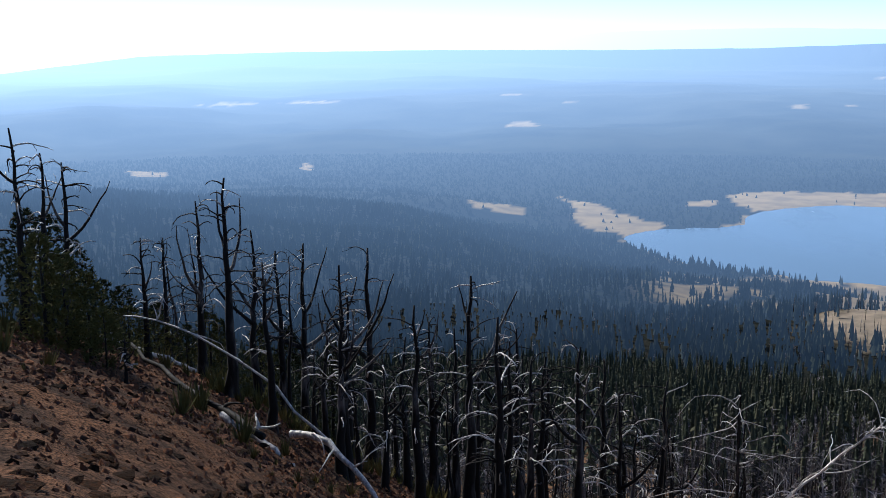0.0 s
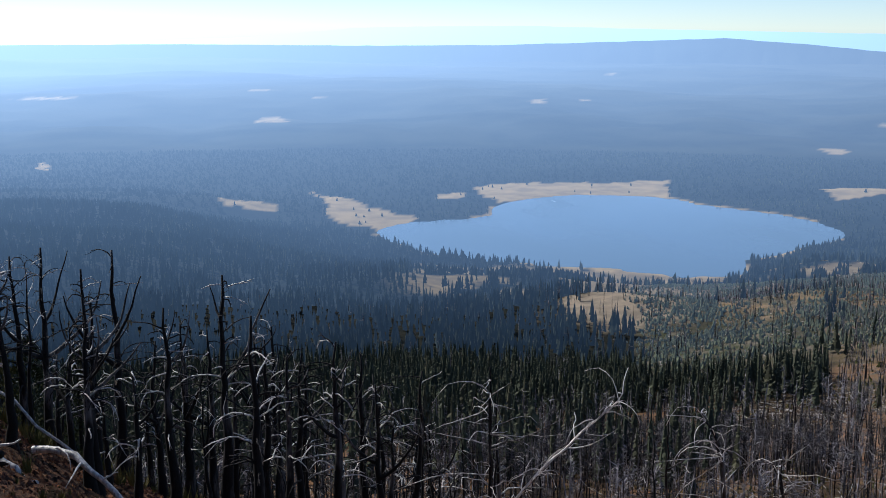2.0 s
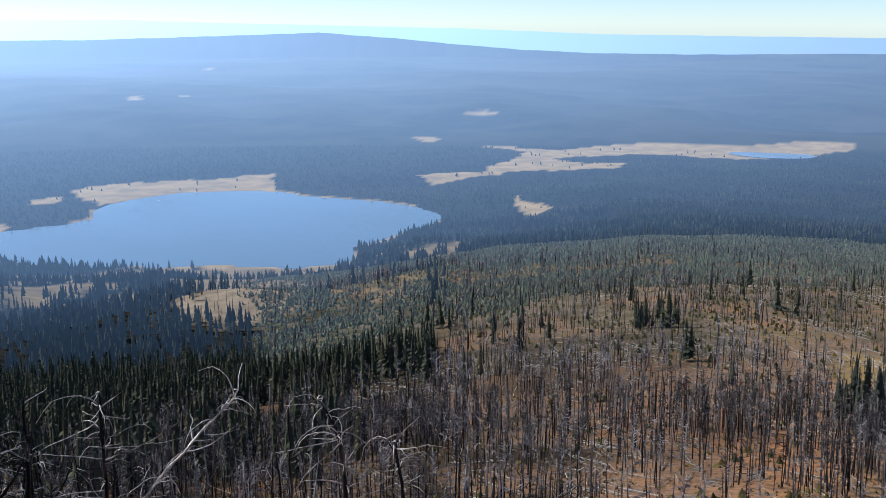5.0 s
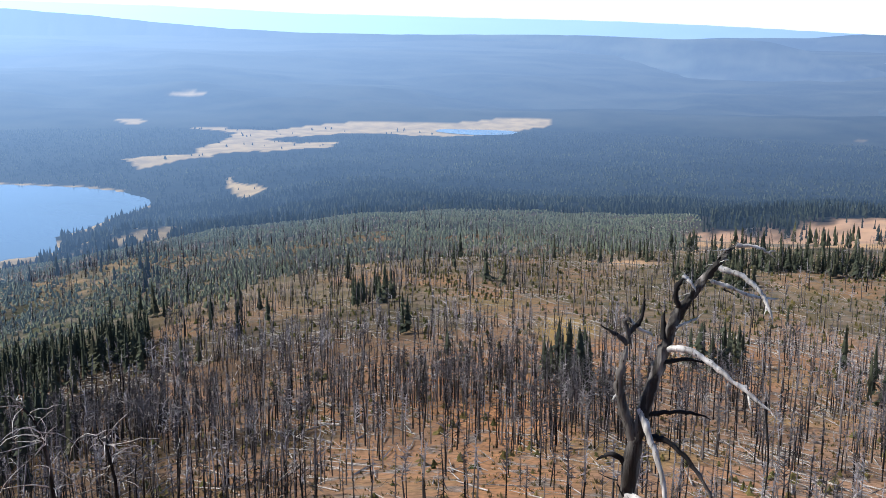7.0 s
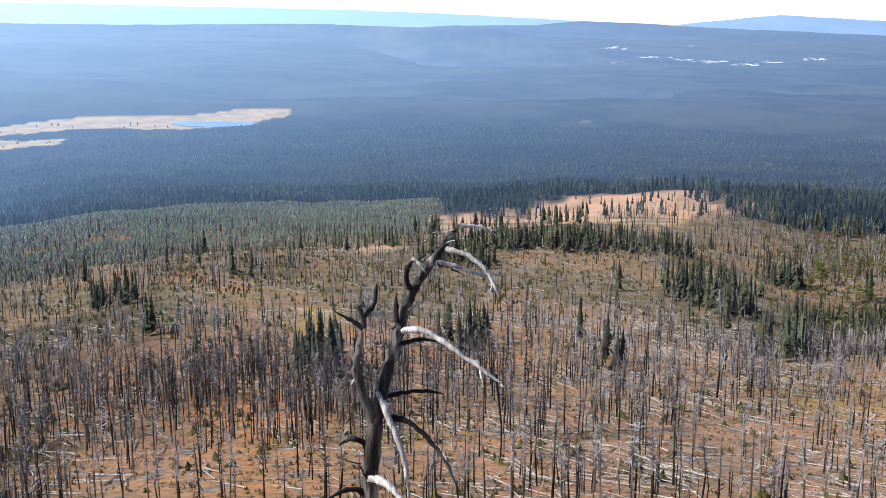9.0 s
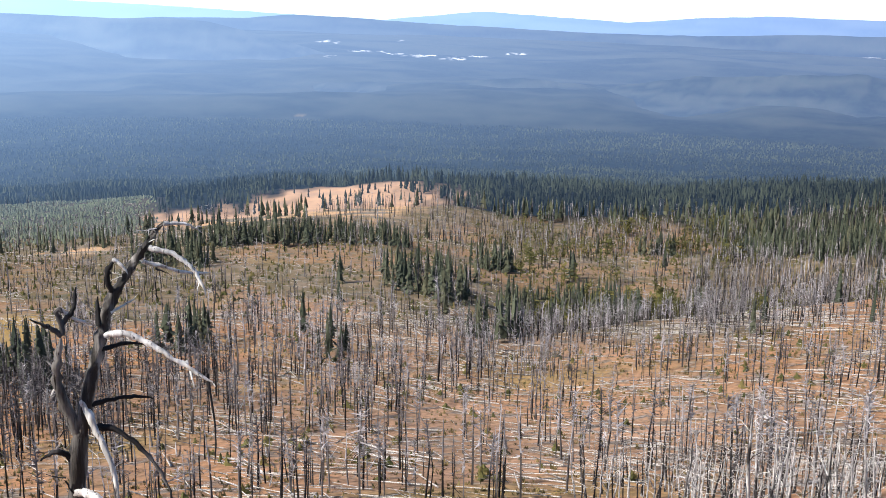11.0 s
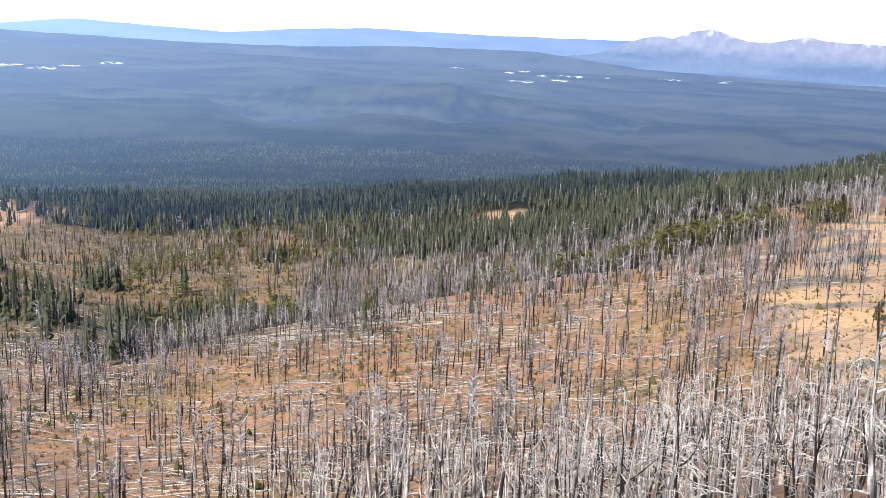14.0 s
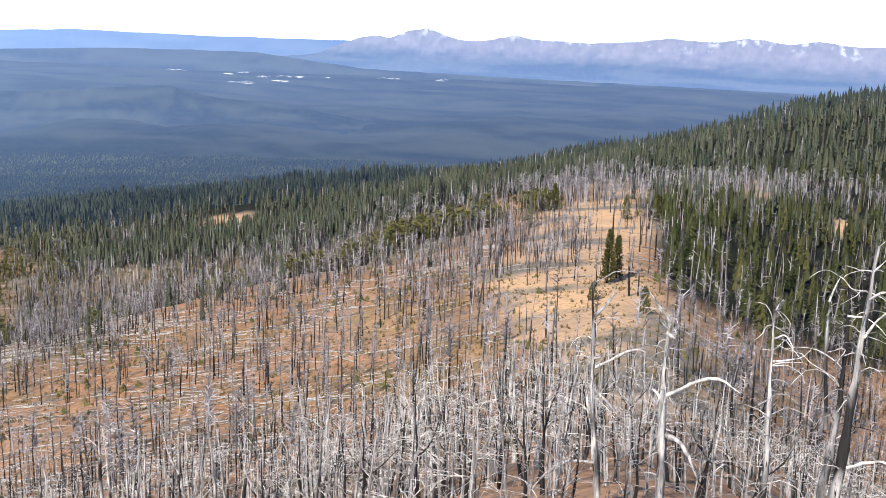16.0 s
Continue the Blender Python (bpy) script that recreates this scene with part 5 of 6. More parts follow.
# ---- dead trees with limbs of their own: places across and up from a mark on the trunk ----
def drawn_snag(az, r, mark, facing, label, limbs, group=""):
    root = tagged(new("dead_pine"), label, "dead tree", group)
    bx, by = spot(az, r)
    low = float(height(bx, by)) - mark - 0.3
    a = radians(facing)
    right, ahead = np.array([math.cos(a), -math.sin(a), 0]), np.array([math.sin(a), math.cos(a), 0])
    g = np.random.default_rng(31)
    for name, pts, w0, w1, depth, mat in limbs:
        if mat is WOOD_PALE and r > 15 and g.random() < 0.4:
            mat = WOOD_GREY
        m = max(1, len(pts) - 1)
        if name == "trunk":
            pts = [(pts[0][0], low)] + pts
            m += 1
        p = np.array([right * px + ahead * depth * i / m + np.array([0, 0, pz]) for i, (px, pz) in enumerate(pts)])
        q = [p[0]]
        for i in range(1, len(p)):
            for s in (0.34, 0.67, 1.0):
                q.append(p[i - 1] * (1 - s) + p[i] * s)
        q = np.array(q)
        for _ in range(2):
            q[1:-1] = 0.5 * q[1:-1] + 0.25 * (q[:-2] + q[2:])
        q = q + g.normal(0, 0.004, q.shape) * (r > 15 or name != "trunk")
        if len(pts) > 3:
            q[1:-1] += np.cumsum(g.normal(0, 0.012, q[1:-1].shape), axis=0) * (1.0 if r > 15 else 0.15)
        w = np.linspace(w0, w1, len(q)) * (0.32 if r > 15 else 0.5) * g.uniform(0.88, 1.12, len(q))
        w[-3:] *= np.array([0.8, 0.55, 0.2])
        v, f, t = tube(q, w, 12 if name == "trunk" else 7)
        v = v + g.normal(0, 1, v.shape) * w0 * 0.05
        part(name, mesh_from(name, v, [f, t], mat, True), root)
        if name == "trunk":
            stem = q
    for k in range(34 if r > 15 else 8):
        i = g.integers(len(stem) // 4, len(stem))
        if k % 3:
            pts = crooked(g, stem[i], (*g.normal(0, 1, 2), g.uniform(-0.3, 0.7)), g.uniform(0.2, 0.9) * r / 24.0, 6, 0.24, -0.12)
            w = 0.013
        else:
            pts = hook(g, stem[i], g.uniform(0, 6.28), g.uniform(0.6, 1.7) * r / 24.0 * (0.4 if r < 15 else 1.0), 6)
            w = 0.014
        v, f, t = tube(pts, np.linspace(w, w * 0.4, 7) * r / 24.0, 5)
        part("twig", mesh_from("twig", v, [f, t], limb_wood(g, WOOD_GREY), True), root)
    root.matrix_basis = pose(float(bx), float(by), mark)
    return root


drawn_snag(59.55, 12.01, -5.85, 62.0, "lone grey forked dead pine with curled broken limbs", [
    ("trunk", [(-0.02, -0.87), (-0.01, 0.03), (0.01, 0.58), (0.05, 0.91), (0.12, 1.23), (0.18, 1.51), (0.24, 1.75), (0.29, 1.94), (0.34, 2.14), (0.38, 2.33), (0.43, 2.49), (0.51, 2.63), (0.59, 2.73), (0.69, 2.91), (0.78, 3.03), (0.85, 3.12), (0.93, 3.25), (1.03, 3.36)], 0.215, 0.045, 0.1, WOOD_SNAG),
    ("fork", [(0.03, 0.99), (-0.05, 1.23), (-0.13, 1.47), (-0.16, 1.63), (-0.16, 1.79), (-0.13, 1.97), (-0.1, 2.14)], 0.135, 0.083, -0.15, WOOD_SNAG),
    ("prong", [(-0.1, 2.13), (-0.18, 2.22), (-0.26, 2.28), (-0.39, 2.35)], 0.074, 0.033, -0.1, WOOD_BLACK),
    ("prong", [(-0.09, 2.14), (-0.08, 2.27), (-0.13, 2.37), (-0.14, 2.43), (-0.1, 2.46), (-0.06, 2.41)], 0.067, 0.045, -0.05, WOOD_BLACK),
    ("limb", [(-0.08, 2.42), (0, 2.34), (0.11, 2.28), (0.24, 2.2)], 0.048, 0.026, 0.1, WOOD_PALE),
    ("prong", [(-0.07, 2.27), (0.01, 2.37), (0.05, 2.45), (0.05, 2.55), (0.07, 2.65)], 0.059, 0.037, 0.1, WOOD_BLACK),
    ("stub", [(0.3, 2.22), (0.29, 2.37), (0.3, 2.53)], 0.067, 0.045, 0.1, WOOD_BLACK),
    ("limb", [(0.42, 2.37), (0.52, 2.4), (0.63, 2.45), (0.73, 2.51)], 0.037, 0.015, 0.2, WOOD_PALE),
    ("limb", [(0.45, 2.61), (0.4, 2.72), (0.4, 2.82), (0.43, 2.91), (0.48, 2.97)], 0.066, 0.052, -0.1, WOOD_BLACK),
    ("limb", [(0.48, 2.97), (0.53, 2.94), (0.58, 2.89), (0.62, 2.82)], 0.052, 0.030, -0.05, WOOD_PALE),
    ("limb", [(1.02, 3.36), (1.12, 3.36), (1.23, 3.35), (1.33, 3.31), (1.43, 3.23)], 0.051, 0.018, 0.1, WOOD_PALE),
    ("limb", [(0.86, 3.09), (0.96, 3.08), (1.07, 3.06), (1.18, 3), (1.29, 2.91), (1.36, 2.81), (1.41, 2.71), (1.45, 2.56)], 0.074, 0.022, -0.2, WOOD_PALE),
    ("twig", [(1.38, 2.77), (1.38, 2.71), (1.36, 2.64)], 0.026, 0.015, -0.2, WOOD_PALE),
    ("limb", [(0.78, 2.95), (0.86, 2.9), (0.98, 2.87), (1.13, 2.79), (1.3, 2.75), (1.52, 2.74)], 0.052, 0.026, 0.2, WOOD_PALE),
    ("limb", [(0.37, 2.11), (0.48, 2.14), (0.63, 2.13), (0.78, 2.07), (0.93, 1.97), (1.08, 1.86), (1.25, 1.77), (1.4, 1.65), (1.53, 1.57)], 0.090, 0.030, -0.35, WOOD_PALE),
    ("twig", [(1.24, 1.76), (1.28, 1.67), (1.31, 1.54)], 0.034, 0.023, -0.3, WOOD_PALE),
    ("twig", [(1.47, 1.59), (1.49, 1.41), (1.52, 1.17), (1.54, 0.97), (1.53, 0.72), (1.52, 0.6)], 0.031, 0.015, -0.3, WOOD_BLACK),
    ("limb", [(0.33, 1.95), (0.48, 1.97), (0.63, 1.98), (0.81, 1.91)], 0.060, 0.026, 0.2, WOOD_BLACK),
    ("limb", [(0.19, 1.3), (0.36, 1.33), (0.55, 1.34), (0.72, 1.31), (0.87, 1.25)], 0.061, 0.027, 0.2, WOOD_BLACK),
    ("limb", [(0.1, 1.36), (0.16, 1.21), (0.24, 1.03), (0.34, 0.82), (0.41, 0.61), (0.46, 0.36), (0.49, 0.02)], 0.092, 0.038, -0.4, WOOD_PALE),
    ("limb", [(0.24, 1.03), (0.38, 1.04), (0.51, 0.98), (0.66, 0.85), (0.81, 0.69), (0.93, 0.53), (1.03, 0.31), (1.08, 0.08)], 0.077, 0.023, -0.3, WOOD_BLACK),
    ("limb", [(-0.02, 0.65), (-0.09, 0.74), (-0.18, 0.8), (-0.27, 0.79), (-0.36, 0.72)], 0.084, 0.038, -0.1, WOOD_BLACK),
    ("limb", [(-0.06, 0.05), (-0.15, 0.15), (-0.28, 0.17), (-0.42, 0.12), (-0.53, 0.04)], 0.077, 0.039, -0.2, WOOD_BLACK),
    ("limb", [(-0.04, 0.27), (0.08, 0.29), (0.22, 0.25), (0.33, 0.17), (0.49, 0.02)], 0.131, 0.054, -0.3, WOOD_PALE),
    ("twig", [(0.09, 0.45), (0.05, 0.33), (-0.02, 0.25), (-0.09, 0.42), (-0.12, 0.47)], 0.027, 0.015, -0.1, WOOD_BLACK),
    ("twig", [(-0.11, 0.45), (-0.24, 0.45), (-0.35, 0.47)], 0.023, 0.012, 0.1, WOOD_BLACK),
    ("twig", [(-0.16, 1.73), (-0.23, 1.79), (-0.29, 1.84)], 0.037, 0.022, 0.1, WOOD_BLACK),
    ("twig", [(-0.15, 1.6), (-0.19, 1.53), (-0.23, 1.46)], 0.034, 0.019, -0.1, WOOD_PALE),
    ("twig", [(1.36, 3.3), (1.41, 3.32), (1.45, 3.3)], 0.018, 0.011, 0.1, WOOD_PALE),
    ("twig", [(0.92, 2.86), (1, 2.81), (1.09, 2.75)], 0.022, 0.011, 0.1, WOOD_BLACK),
])
drawn_snag(15.22, 24.00, -11.04, 16, "charred dead pine with long bleached arms", [
    ("trunk", [(0.00, 0.00), (-0.01, 1.44), (-0.03, 2.55), (-0.06, 3.36)], 0.2, 0.04, 0, WOOD_BLACK),
    ("limb", [(-0.01, 1.44), (0.34, 1.54), (0.87, 1.75), (1.40, 2.14), (1.82, 2.47)], 0.06, 0.02, -0.3, WOOD_PALE),
    ("limb", [(-0.02, 1.47), (-0.70, 1.58), (-1.21, 1.63), (-1.75, 1.57)], 0.055, 0.02, 0.3, WOOD_PALE),
    ("limb", [(-0.05, 2.48), (-0.29, 2.26), (-0.94, 2.03), (-1.59, 1.68)], 0.05, 0.02, 0.2, WOOD_PALE),
    ("limb", [(-0.05, 2.68), (0.17, 2.88), (0.47, 3.10)], 0.05, 0.02, -0.2, WOOD_PALE),
    ("limb", [(0.00, 0.74), (-0.59, 0.79), (-1.37, 0.75), (-2.28, 0.40)], 0.05, 0.02, -0.3, WOOD_PALE),
    ("twig", [(0.87, 1.75), (1.26, 1.77), (1.66, 1.90)], 0.03, 0.01, -0.3, WOOD_PALE),
    ("limb", [(-0.01, 2.00), (-0.43, 1.94), (-0.81, 2.03)], 0.045, 0.015, 0.3, WOOD_PALE),
], "charred pines below the summit")
drawn_snag(16.23, 22.05, -10.16, 20, "leaning bleached dead pine top", [
    ("trunk", [(-0.38, -1.03), (0.00, 0.00), (0.62, 0.73), (1.35, 1.49), (1.95, 2.12), (2.34, 2.51)], 0.12, 0.03, 0.4, WOOD_PALE),
    ("limb", [(1.23, 1.37), (1.71, 1.49), (2.22, 1.93)], 0.05, 0.015, -0.2, WOOD_PALE),
    ("limb", [(0.62, 0.73), (0.80, 1.18), (1.35, 1.66)], 0.05, 0.02, -0.2, WOOD_PALE),
    ("limb", [(1.59, 1.72), (1.89, 1.65), (2.26, 1.70)], 0.04, 0.015, 0.2, WOOD_PALE),
], "charred pines below the summit")
drawn_snag(28.18, 27.00, -12.47, 28, "charred dead pine with a broken pale tip", [
    ("trunk", [(0.00, 0.00), (-0.11, 1.62), (-0.22, 1.86), (-0.35, 2.32), (-0.73, 2.89)], 0.22, 0.07, 0, WOOD_BLACK),
    ("limb", [(-0.16, 1.70), (-0.48, 1.29), (-0.99, 1.08), (-1.36, 0.46)], 0.06, 0.02, -0.2, WOOD_PALE),
    ("limb", [(-0.19, 1.78), (-0.02, 2.10), (-0.06, 2.33)], 0.06, 0.02, 0.2, WOOD_BLACK),
    ("limb", [(-0.09, 0.51), (-0.61, 0.73), (-1.21, 0.75)], 0.06, 0.02, -0.3, WOOD_PALE),
    ("limb", [(-0.04, 0.35), (0.36, 0.53), (0.74, 0.23)], 0.05, 0.02, 0.2, WOOD_PALE),
], "charred pines below the summit")
drawn_snag(31.44, 29.00, -13.30, 31, "short charred dead pine with a pale side limb", [
    ("trunk", [(0.00, 0.00), (-0.09, 0.72), (-0.24, 1.39), (-0.22, 1.89)], 0.22, 0.07, 0, WOOD_BLACK),
    ("limb", [(-0.22, 1.73), (0.13, 2.17), (0.50, 2.56)], 0.06, 0.02, -0.2, WOOD_PALE),
    ("limb", [(-0.24, 1.39), (-0.40, 1.51), (-0.49, 1.88)], 0.07, 0.03, 0.2, WOOD_BLACK),
    ("limb", [(-0.05, 0.55), (0.13, 0.73), (0.20, 0.56)], 0.09, 0.04, -0.2, WOOD_PALE),
    ("limb", [(-0.09, 0.72), (-0.53, 0.52), (-0.99, -0.03)], 0.05, 0.02, 0.2, WOOD_PALE),
], "charred pines below the summit")
drawn_snag(123.02, 25.00, -10.53, 122, "tall silver dead pine with a forked tip", [
    ("trunk", [(0.00, 0.00), (-0.14, 1.16), (-0.30, 2.55), (-0.37, 3.93), (-0.49, 5.28)], 0.3, 0.06, 0, WOOD_GREY),
    ("limb", [(-0.41, 4.47), (-0.19, 4.70), (-0.02, 5.05), (0.02, 5.39)], 0.133, 0.051, -0.2, WOOD_PALE),
    ("limb", [(-0.26, 2.14), (-0.44, 2.33), (-0.43, 2.54)], 0.152, 0.068, 0.1, WOOD_PALE),
    ("limb", [(-0.29, 3.25), (0.16, 3.57), (0.52, 3.88), (0.92, 3.78)], 0.114, 0.034, -0.2, WOOD_PALE),
    ("limb", [(-0.28, 2.70), (0.12, 2.32), (0.41, 1.93)], 0.114, 0.034, 0.3, WOOD_PALE),
    ("limb", [(-0.09, 0.88), (-0.85, 0.94), (-1.37, 0.59), (-1.74, -0.03)], 0.114, 0.034, -0.3, WOOD_PALE),
], "bleached pines on the near slope")
drawn_snag(126.38, 23.00, -9.49, 126, "silver dead pine with curling limbs", [
    ("trunk", [(0.00, 0.00), (-0.06, 1.32), (-0.11, 2.46), (-0.14, 3.34), (-0.11, 4.08)], 0.34, 0.09, 0, WOOD_GREY),
    ("limb", [(-0.12, 3.96), (-0.33, 4.24), (-0.60, 4.59)], 0.133, 0.051, -0.1, WOOD_PALE),
    ("limb", [(-0.17, 3.71), (0.07, 3.61), (-0.01, 3.85)], 0.133, 0.051, -0.2, WOOD_PALE),
    ("limb", [(-0.03, 1.45), (0.32, 1.43), (0.60, 1.02), (0.89, 0.42)], 0.19, 0.051, -0.4, WOOD_PALE),
    ("limb", [(-0.10, 2.33), (0.39, 2.65), (0.95, 2.96), (1.44, 2.65)], 0.152, 0.051, -0.3, WOOD_PALE),
    ("limb", [(-0.14, 2.20), (-0.36, 2.43), (-0.41, 2.30)], 0.114, 0.051, 0.3, WOOD_PALE),
], "bleached pines on the near slope")
drawn_snag(131.71, 24.00, -7.92, 131, "slender silver dead pine", [
    ("trunk", [(-0.02, -1.61), (-0.03, -0.53), (-0.08, 0.76), (-0.14, 1.78), (-0.18, 2.65)], 0.26, 0.05, 0, WOOD_GREY),
    ("limb", [(-0.17, 2.53), (-0.06, 2.92), (-0.06, 3.29)], 0.05, 0.02, -0.1, WOOD_PALE),
    ("limb", [(-0.15, 2.03), (0.13, 2.19), (0.28, 1.83), (0.29, 1.46)], 0.06, 0.02, -0.3, WOOD_PALE),
    ("limb", [(-0.12, 1.53), (0.48, 1.61), (0.68, 1.89)], 0.06, 0.02, 0.3, WOOD_PALE),
], "bleached pines on the near slope")
drawn_snag(135.18, 20.00, -6.38, 135, "silver dead pine with two stems", [
    ("trunk", [(-0.24, -1.36), (-0.14, -0.45), (-0.05, 0.41), (-0.07, 1.45), (-0.14, 2.56)], 0.28, 0.06, 0, WOOD_GREY),
    ("limb", [(-0.12, 1.95), (-0.29, 1.83), (-0.44, 1.39)], 0.06, 0.02, -0.2, WOOD_PALE),
    ("limb", [(-0.13, 2.06), (0.23, 2.11), (0.52, 1.84)], 0.06, 0.02, -0.2, WOOD_PALE),
    ("limb", [(-0.13, 2.36), (0.10, 2.49), (0.22, 2.61)], 0.05, 0.02, 0.2, WOOD_PALE),
    ("fork", [(-0.26, -0.05), (-0.37, 0.78), (-0.48, 2.01), (-0.46, 2.52)], 0.14, 0.05, 0.2, WOOD_GREY),
    ("limb", [(-0.48, 2.01), (-0.38, 2.17), (-0.45, 2.42)], 0.05, 0.02, 0.2, WOOD_PALE),
    ("limb", [(-0.46, 2.27), (-0.38, 2.58), (-0.30, 2.74)], 0.05, 0.02, 0.2, WOOD_PALE),
], "bleached pines on the near slope")
drawn_snag(136.09, 17.00, -4.83, 136.5, "leaning silver dead pine with arching limbs", [
    ("trunk", [(-0.28, -1.86), (-0.18, -0.93), (-0.12, 0.33), (-0.10, 1.20), (-0.06, 2.22)], 0.3, 0.05, 0.2, WOOD_GREY),
    ("limb", [(-0.09, 1.46), (0.12, 1.66), (0.38, 1.44)], 0.06, 0.02, -0.2, WOOD_PALE),
    ("limb", [(-0.07, 1.89), (0.11, 2.08)], 0.06, 0.02, 0.2, WOOD_PALE),
    ("limb", [(-0.11, -1.18), (0.18, -0.90), (0.48, -0.79), (0.84, -1.16)], 0.09, 0.03, -0.3, WOOD_PALE),
    ("limb", [(-0.10, 0.86), (0.03, 1.13), (0.31, 1.35)], 0.07, 0.03, 0.3, WOOD_PALE),
], "bleached pines on the near slope")


# ---- living pines at the left edge of the summit slope ----
def make_pine(seed, tall, width, mat, label, group, sprays=170, spray=0.6, name="pine_tree"):
    """A bushy pine: trunk with whorls of boughs, each bough thick with small needle sprays."""
    g = np.random.default_rng(seed)
    root = tagged(new(name), label, "tree", group)
    trunk = tube(np.array([[0, 0, -0.4], [0.02, 0, tall * 0.5], [0, 0.02, tall]]), [tall * 0.02, tall * 0.013, 0.01], 7)
    part("trunk", mesh_from("trunk", *join([trunk]), WOOD_BLACK, True), root)
    vs, o = [], 0
    n = int(sprays * tall)
    for k in range(n):
        t = g.uniform(0.06, 1.0)
        a = g.uniform(0, 6.28)
        rr = width * (1 - t) ** 0.7 * g.uniform(0.25, 1.0) * (0.75 + 0.5 * vnoise(a * 1.3, t * 9, seed)) + 0.06
        c = np.array([np.cos(a) * rr, np.sin(a) * rr, t * tall + rr * g.uniform(-0.15, 0.25)])
        out = np.array([np.cos(a), np.sin(a), g.uniform(0.2, 0.9)])
        m = 7
        d = out + g.normal(0, 0.55, (m, 3))
        d /= np.linalg.norm(d, axis=1, keepdims=True)
        ln = g.uniform(0.16, 0.34, (m, 1)) * (0.7 + 0.06 * tall) * spray
        s = np.cross(d, g.normal(0, 1, (m, 3)))
        s /= np.linalg.norm(s, axis=1, keepdims=True)
        w = ln * 0.16
        vs.append(np.stack([c + s * w, c - s * w, c + d * ln], axis=1).reshape(-1, 3))
    v = np.vstack(vs)
    part("crown", put(mesh_from("crown", v, np.arange(len(v)).reshape(-1, 3), mat), "tone", g.uniform(0.2, 0.9)), root)
    return root


for k, (az, el, r, w) in enumerate([(-21.8, -8.2, 33.0, 1.5), (-20.8, -8.5, 36.0, 1.5), (-19.6, -9.9, 38.0, 1.4), (-18.3, -12.0, 40.0, 1.4), (-17.3, -12.4, 44.0, 1.6), (-19.4, -13.9, 31.0, 0.55), (-23.5, -9.0, 36.0, 1.8),
                                    (-15.6, -13.4, 48.0, 1.6), (-12.4, -14.5, 50.0, 1.6), (-8.8, -15.0, 52.0, 1.7), (-14.2, -14.6, 46.0, 1.3), (-6.5, -15.8, 54.0, 1.6),
                                    (-21.3, -9.4, 28.0, 1.2), (-20.3, -10.4, 28.6, 1.2), (-19.2, -11.5, 29.0, 1.1), (-18.5, -13.4, 27.0, 0.8), (-17.2, -13.4, 34.0, 1.2), (-15.9, -13.8, 38.0, 1.2), (-13.0, -14.0, 43.0, 1.3), (-10.4, -14.8, 45.0, 1.3)]):
    x, y = spot(az, r)
    tall = float(r * math.tan(radians(el)) - height(x, y))
    stand(make_pine(840 + k, tall, w, NEEDLE_OLIVE if k > 11 else NEEDLE_NEAR, "living olive green pine at the edge of the cinder slope" if k > 11 else "living dark green pine at the edge of the cinder slope", "green pines on the cinder slope"), az, r)


for k, (az, r, tall, w) in enumerate([(122.3, 214.0, 11.0, 1.5), (122.75, 222.0, 9.0, 1.3), (123.0, 366.0, 8.5, 2.0), (119.2, 412.0, 10.5, 3.0), (118.7, 420.0, 9.0, 2.6), (124.6, 362.0, 9.5, 2.2), (124.35, 176.0, 4.6, 1.2), (121.6, 190.0, 3.4, 0.9)]):
    stand(make_pine(880 + k, tall, w, NEEDLE_OLIVE, "scraggly olive green pine on the pale open ridge", "green pines on the open ridge", 60, 1.5), az, r)


# ---- fallen wood and stones on the cinder slope ----
def fallen_log(a, b, w0, w1, sag, mat, label, seed):
    """A trunk or limb on the ground from a to b, each a bearing, a distance and a height over the ground."""
    g = np.random.default_rng(seed)
    ends = []
    for az, r, lift in (a, b):
        x, y = spot(az, r)
        ends.append(np.array([x, y, float(height(x, y)) + lift]))
    t = np.linspace(0, 1, 12)[:, None]
    p = ends[0] * (1 - t) + ends[1] * t + np.array([0, 0, 1.0]) * sag * np.sin(np.pi * t) + np.cumsum(g.normal(0, 0.06, (12, 3)), axis=0)
    root = tagged(new("fallen_log"), label, "log")
    v, q, c = tube(p - ends[0], np.linspace(w0, w1, 12) / 2 * g.uniform(0.9, 1.1, 12), 8)
    part("stem", mesh_from("stem", v, [q, c], mat, True), root)
    for k in range(5):
        i = g.integers(2, 11)
        pts = crooked(g, p[i] - ends[0], g.normal(0, 1, 3) + np.array([0, 0, 0.4]), g.uniform(0.4, 1.2), 5, 0.2, -0.1)
        v, q, c = tube(pts, np.linspace(w1 * 0.35, w1 * 0.1, 6), 5)
        part("limb", mesh_from("limb", v, [q, c], mat, True), root)
    root.location = ends[0]
    return root


fallen_log((-20.3, 36.0, 0.1), (-12.2, 37.0, 0.15), 0.26, 0.14, 0.1, WOOD_PALE, "bleached fallen trunk across the cinder slope", 1)
fallen_log((-17.4, 33.0, 1.2), (-5.8, 28.0, 0.6), 0.04, 0.085, 0.9, WOOD_PALE, "long bleached fallen pine top propped above the slope", 2)
fallen_log((-17.3, 31.0, 0.5), (-11.2, 24.0, 0.1), 0.10, 0.16, 0.1, WOOD_BLACK, "charred fallen trunk lying downhill", 3)
fallen_log((-12.7, 25.5, 0.1), (-9.4, 24.0, 0.1), 0.2, 0.16, 0.0, WOOD_PALE, "short bleached fallen log", 4)
fallen_log((-9.0, 27.0, 0.6), (-3.4, 24.5, 0.3), 0.2, 0.1, 0.5, WOOD_PALE, "bleached fallen limb among dead trunks", 5)


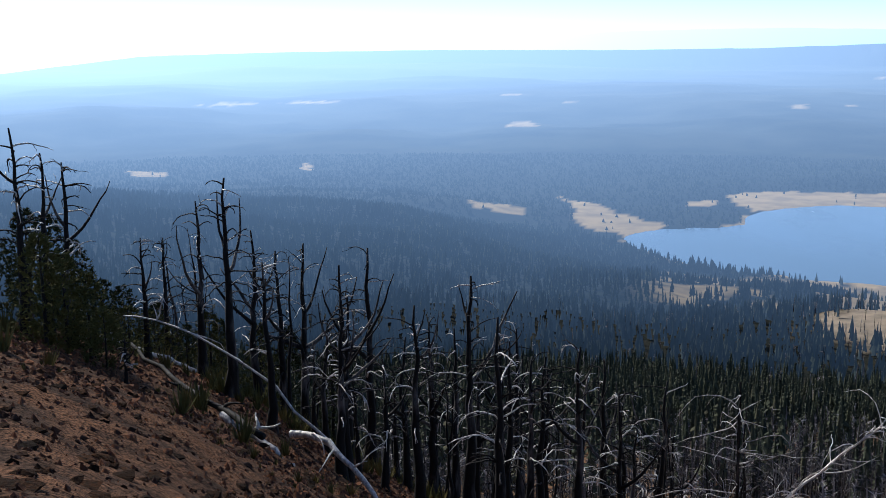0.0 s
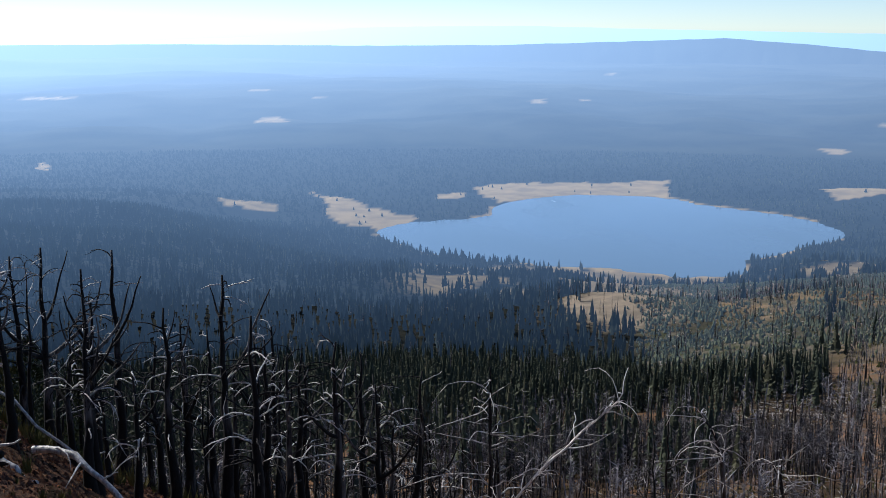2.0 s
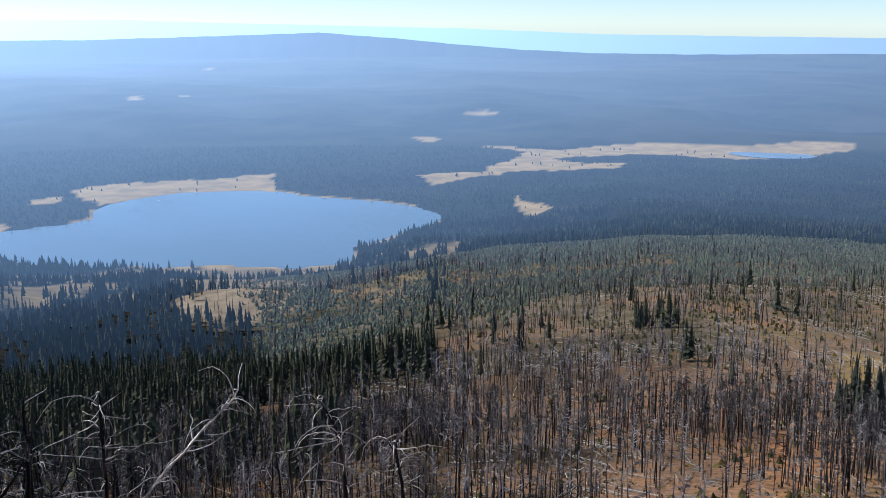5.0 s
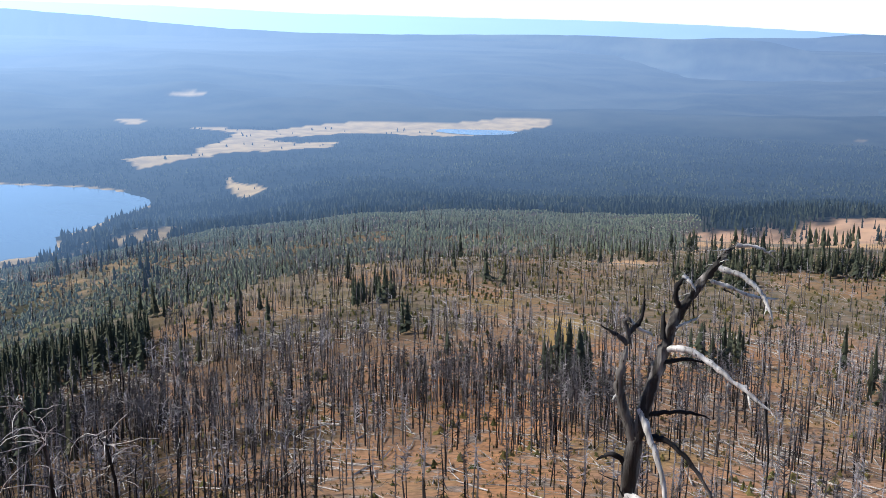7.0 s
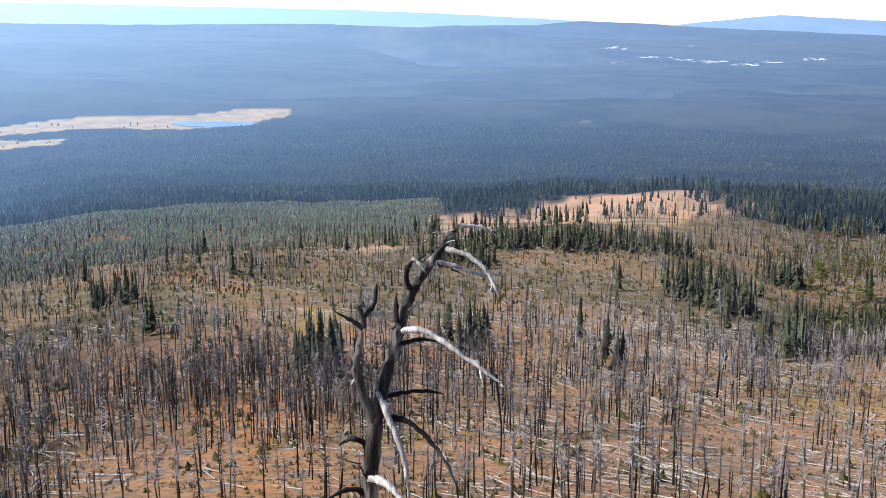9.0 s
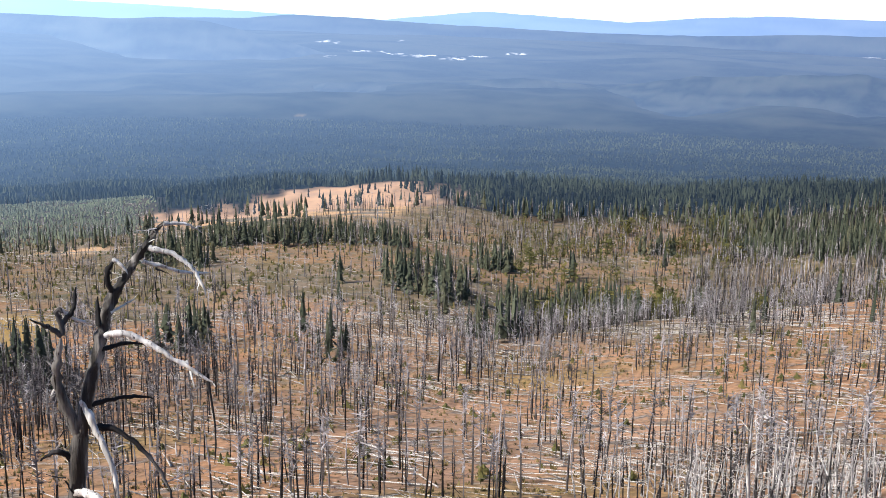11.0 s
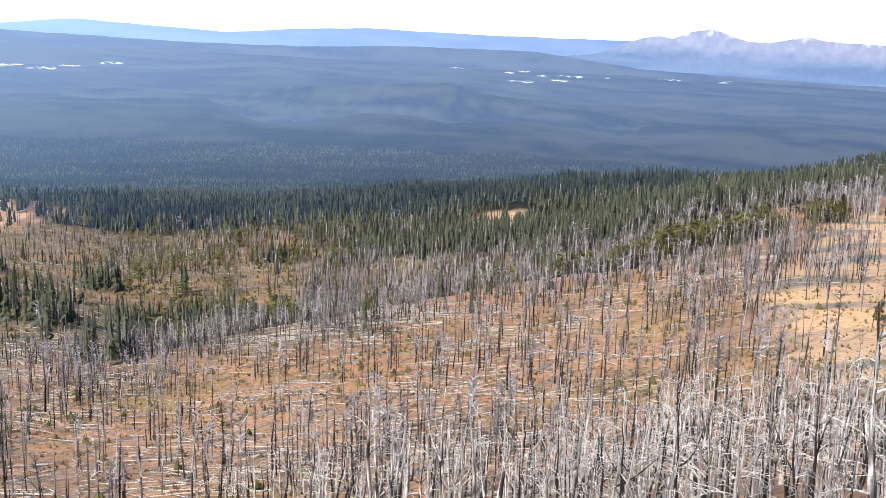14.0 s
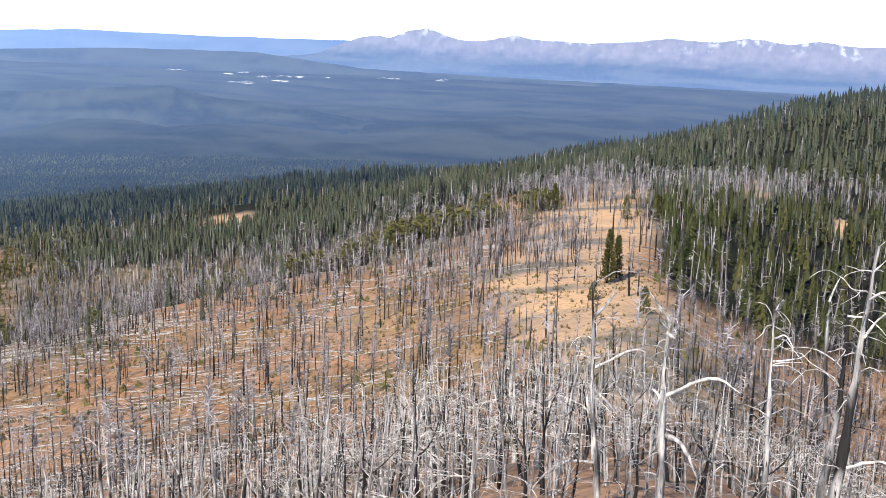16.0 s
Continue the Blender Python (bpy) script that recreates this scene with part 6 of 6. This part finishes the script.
def stone_template(seed):
    g = np.random.default_rng(seed)
    bm = bmesh.new()
    bmesh.ops.create_icosphere(bm, subdivisions=1, radius=1)
    v = np.array([p.co for p in bm.verts])
    f = np.array([[p.index for p in q.verts] for q in bm.faces])
    bm.free()
    v = v * g.uniform(0.6, 1.25, (len(v), 1)) * np.array([1, g.uniform(0.6, 1), g.uniform(0.45, 0.8)])
    return v, f


def rock_material():
    m, n, b = material("cinder_rock", (0.1, 0.05, 0.035), 0.95)
    isl = n.nodes.new("ShaderNodeNewGeometry")
    c = blend(n, isl.outputs["Random Per Island"], (0.012, 0.008, 0.007), (0.26, 0.11, 0.055))
    c = blend(n, ramp(n, grain(n, 14, 4), 0.4, 0.7), c, (0.06, 0.04, 0.035))
    n.links.new(c, b.inputs["Base Color"])
    bump(n, b, grain(n, 25, 4), 0.6, 0.03)
    return m


ROCK = rock_material()


def litter_material():
    m, n, b = material("charred_litter", (0.03, 0.02, 0.014), 1.0)
    isl = n.nodes.new("ShaderNodeNewGeometry")
    c = blend(n, isl.outputs["Random Per Island"], (0.008, 0.006, 0.005), (0.06, 0.028, 0.014))
    c = blend(n, ramp(n, grain(n, 18, 5), 0.4, 0.65), c, (0.02, 0.014, 0.010))
    n.links.new(c, b.inputs["Base Color"])
    bump(n, b, grain(n, 30, 5), 0.9, 0.05)
    return m


LITTER = litter_material()
STONES = [stone_template(k) for k in range(8)]
g = np.random.default_rng(612)
PEBBLES = []
for k in range(10):
    v = np.array([[1, 0, 0], [0, 1, 0], [-1, 0, 0], [0, -1, 0], [0, 0, 0.8], [0, 0, -0.5]]) * g.uniform(0.5, 1.3, (6, 1)) + g.normal(0, 0.12, (6, 3))
    PEBBLES.append((v, np.array([[0, 1, 4], [1, 2, 4], [2, 3, 4], [3, 0, 4]])))
x, y = sow(30000, -34, 4, 6, 44, 614, lambda x, y: 0.25 + 0.75 * step(fbm(x / 2.5, y / 2.5, 615, 3), 0.35, 0.6))
near = np.interp(np.hypot(x, y), [6, 14, 46], [0.35, 0.7, 1.3])
scatter("cinder_gravel", PEBBLES, x, y, height(x, y), (0.03 + 0.10 * g.random(len(x)) ** 2) * near, ROCK, "loose red-brown cinder gravel and charred crumbs", "gravel", 0, seed=616)
x, y = sow(3200, -34, 4, 6, 48, 617, lambda x, y: step(fbm(x / 3, y / 3, 618, 3), 0.42, 0.62))
scatter("charred_litter", STONES, x, y, height(x, y) - 0.02, np.stack([0.05 + 0.2 * g.random(len(x)) ** 2, 0.05 + 0.08 * g.random(len(x))], axis=1), LITTER, "charred clumps of roots, bark and needle litter", "litter", 0, seed=619)
x, y = sow(1500, -30, 6, 14, 56, 611, lambda x, y: np.full(len(x), 1.0))
scatter("cinder_stones", STONES, x, y, height(x, y), 0.02 + 0.13 * g.random(len(x)) ** 4, ROCK, "loose red-brown cinders and small stones", "stones", 0, seed=613)
for k in range(36):
    v, f = STONES[k % 8]
    az, r, s = g.uniform(-24, -6), g.uniform(22, 44), g.uniform(0.08, 0.2)
    rock = tagged(new("rock", mesh_from("rock", v * s, f, ROCK)), "dark angular cinder rock on the slope", "rock", "rocks on the cinder slope")
    stand(rock, az, r, g.uniform(0, 360), 1.0, 0.02)

TUFTS = []
for k in range(5):
    h = np.random.default_rng(640 + k)
    a = h.uniform(0, 6.28, 26)
    d = np.stack([np.cos(a) * h.uniform(0.1, 0.6, 26), np.sin(a) * h.uniform(0.1, 0.6, 26), h.uniform(0.5, 1.0, 26)], axis=1)
    s = np.stack([-np.sin(a), np.cos(a), a * 0], axis=1) * 0.05
    c = d * np.array([0.3, 0.3, 0.0])
    TUFTS.append((np.stack([c + s, c - s, d], axis=1).reshape(-1, 3), np.arange(78).reshape(-1, 3)))
x, y = sow(2600, -28, 4, 18, 60, 651, lambda x, y: step(fbm(x / 4, y / 4, 652, 2), 0.42, 0.6))
scatter("grass_tufts", TUFTS, x, y, height(x, y), 0.12 + 0.7 * g.random(len(x)) ** 3, NEEDLE_YOUNG, "low green and dry tufts on the cinder slope", "grass", 0.05, seed=653)
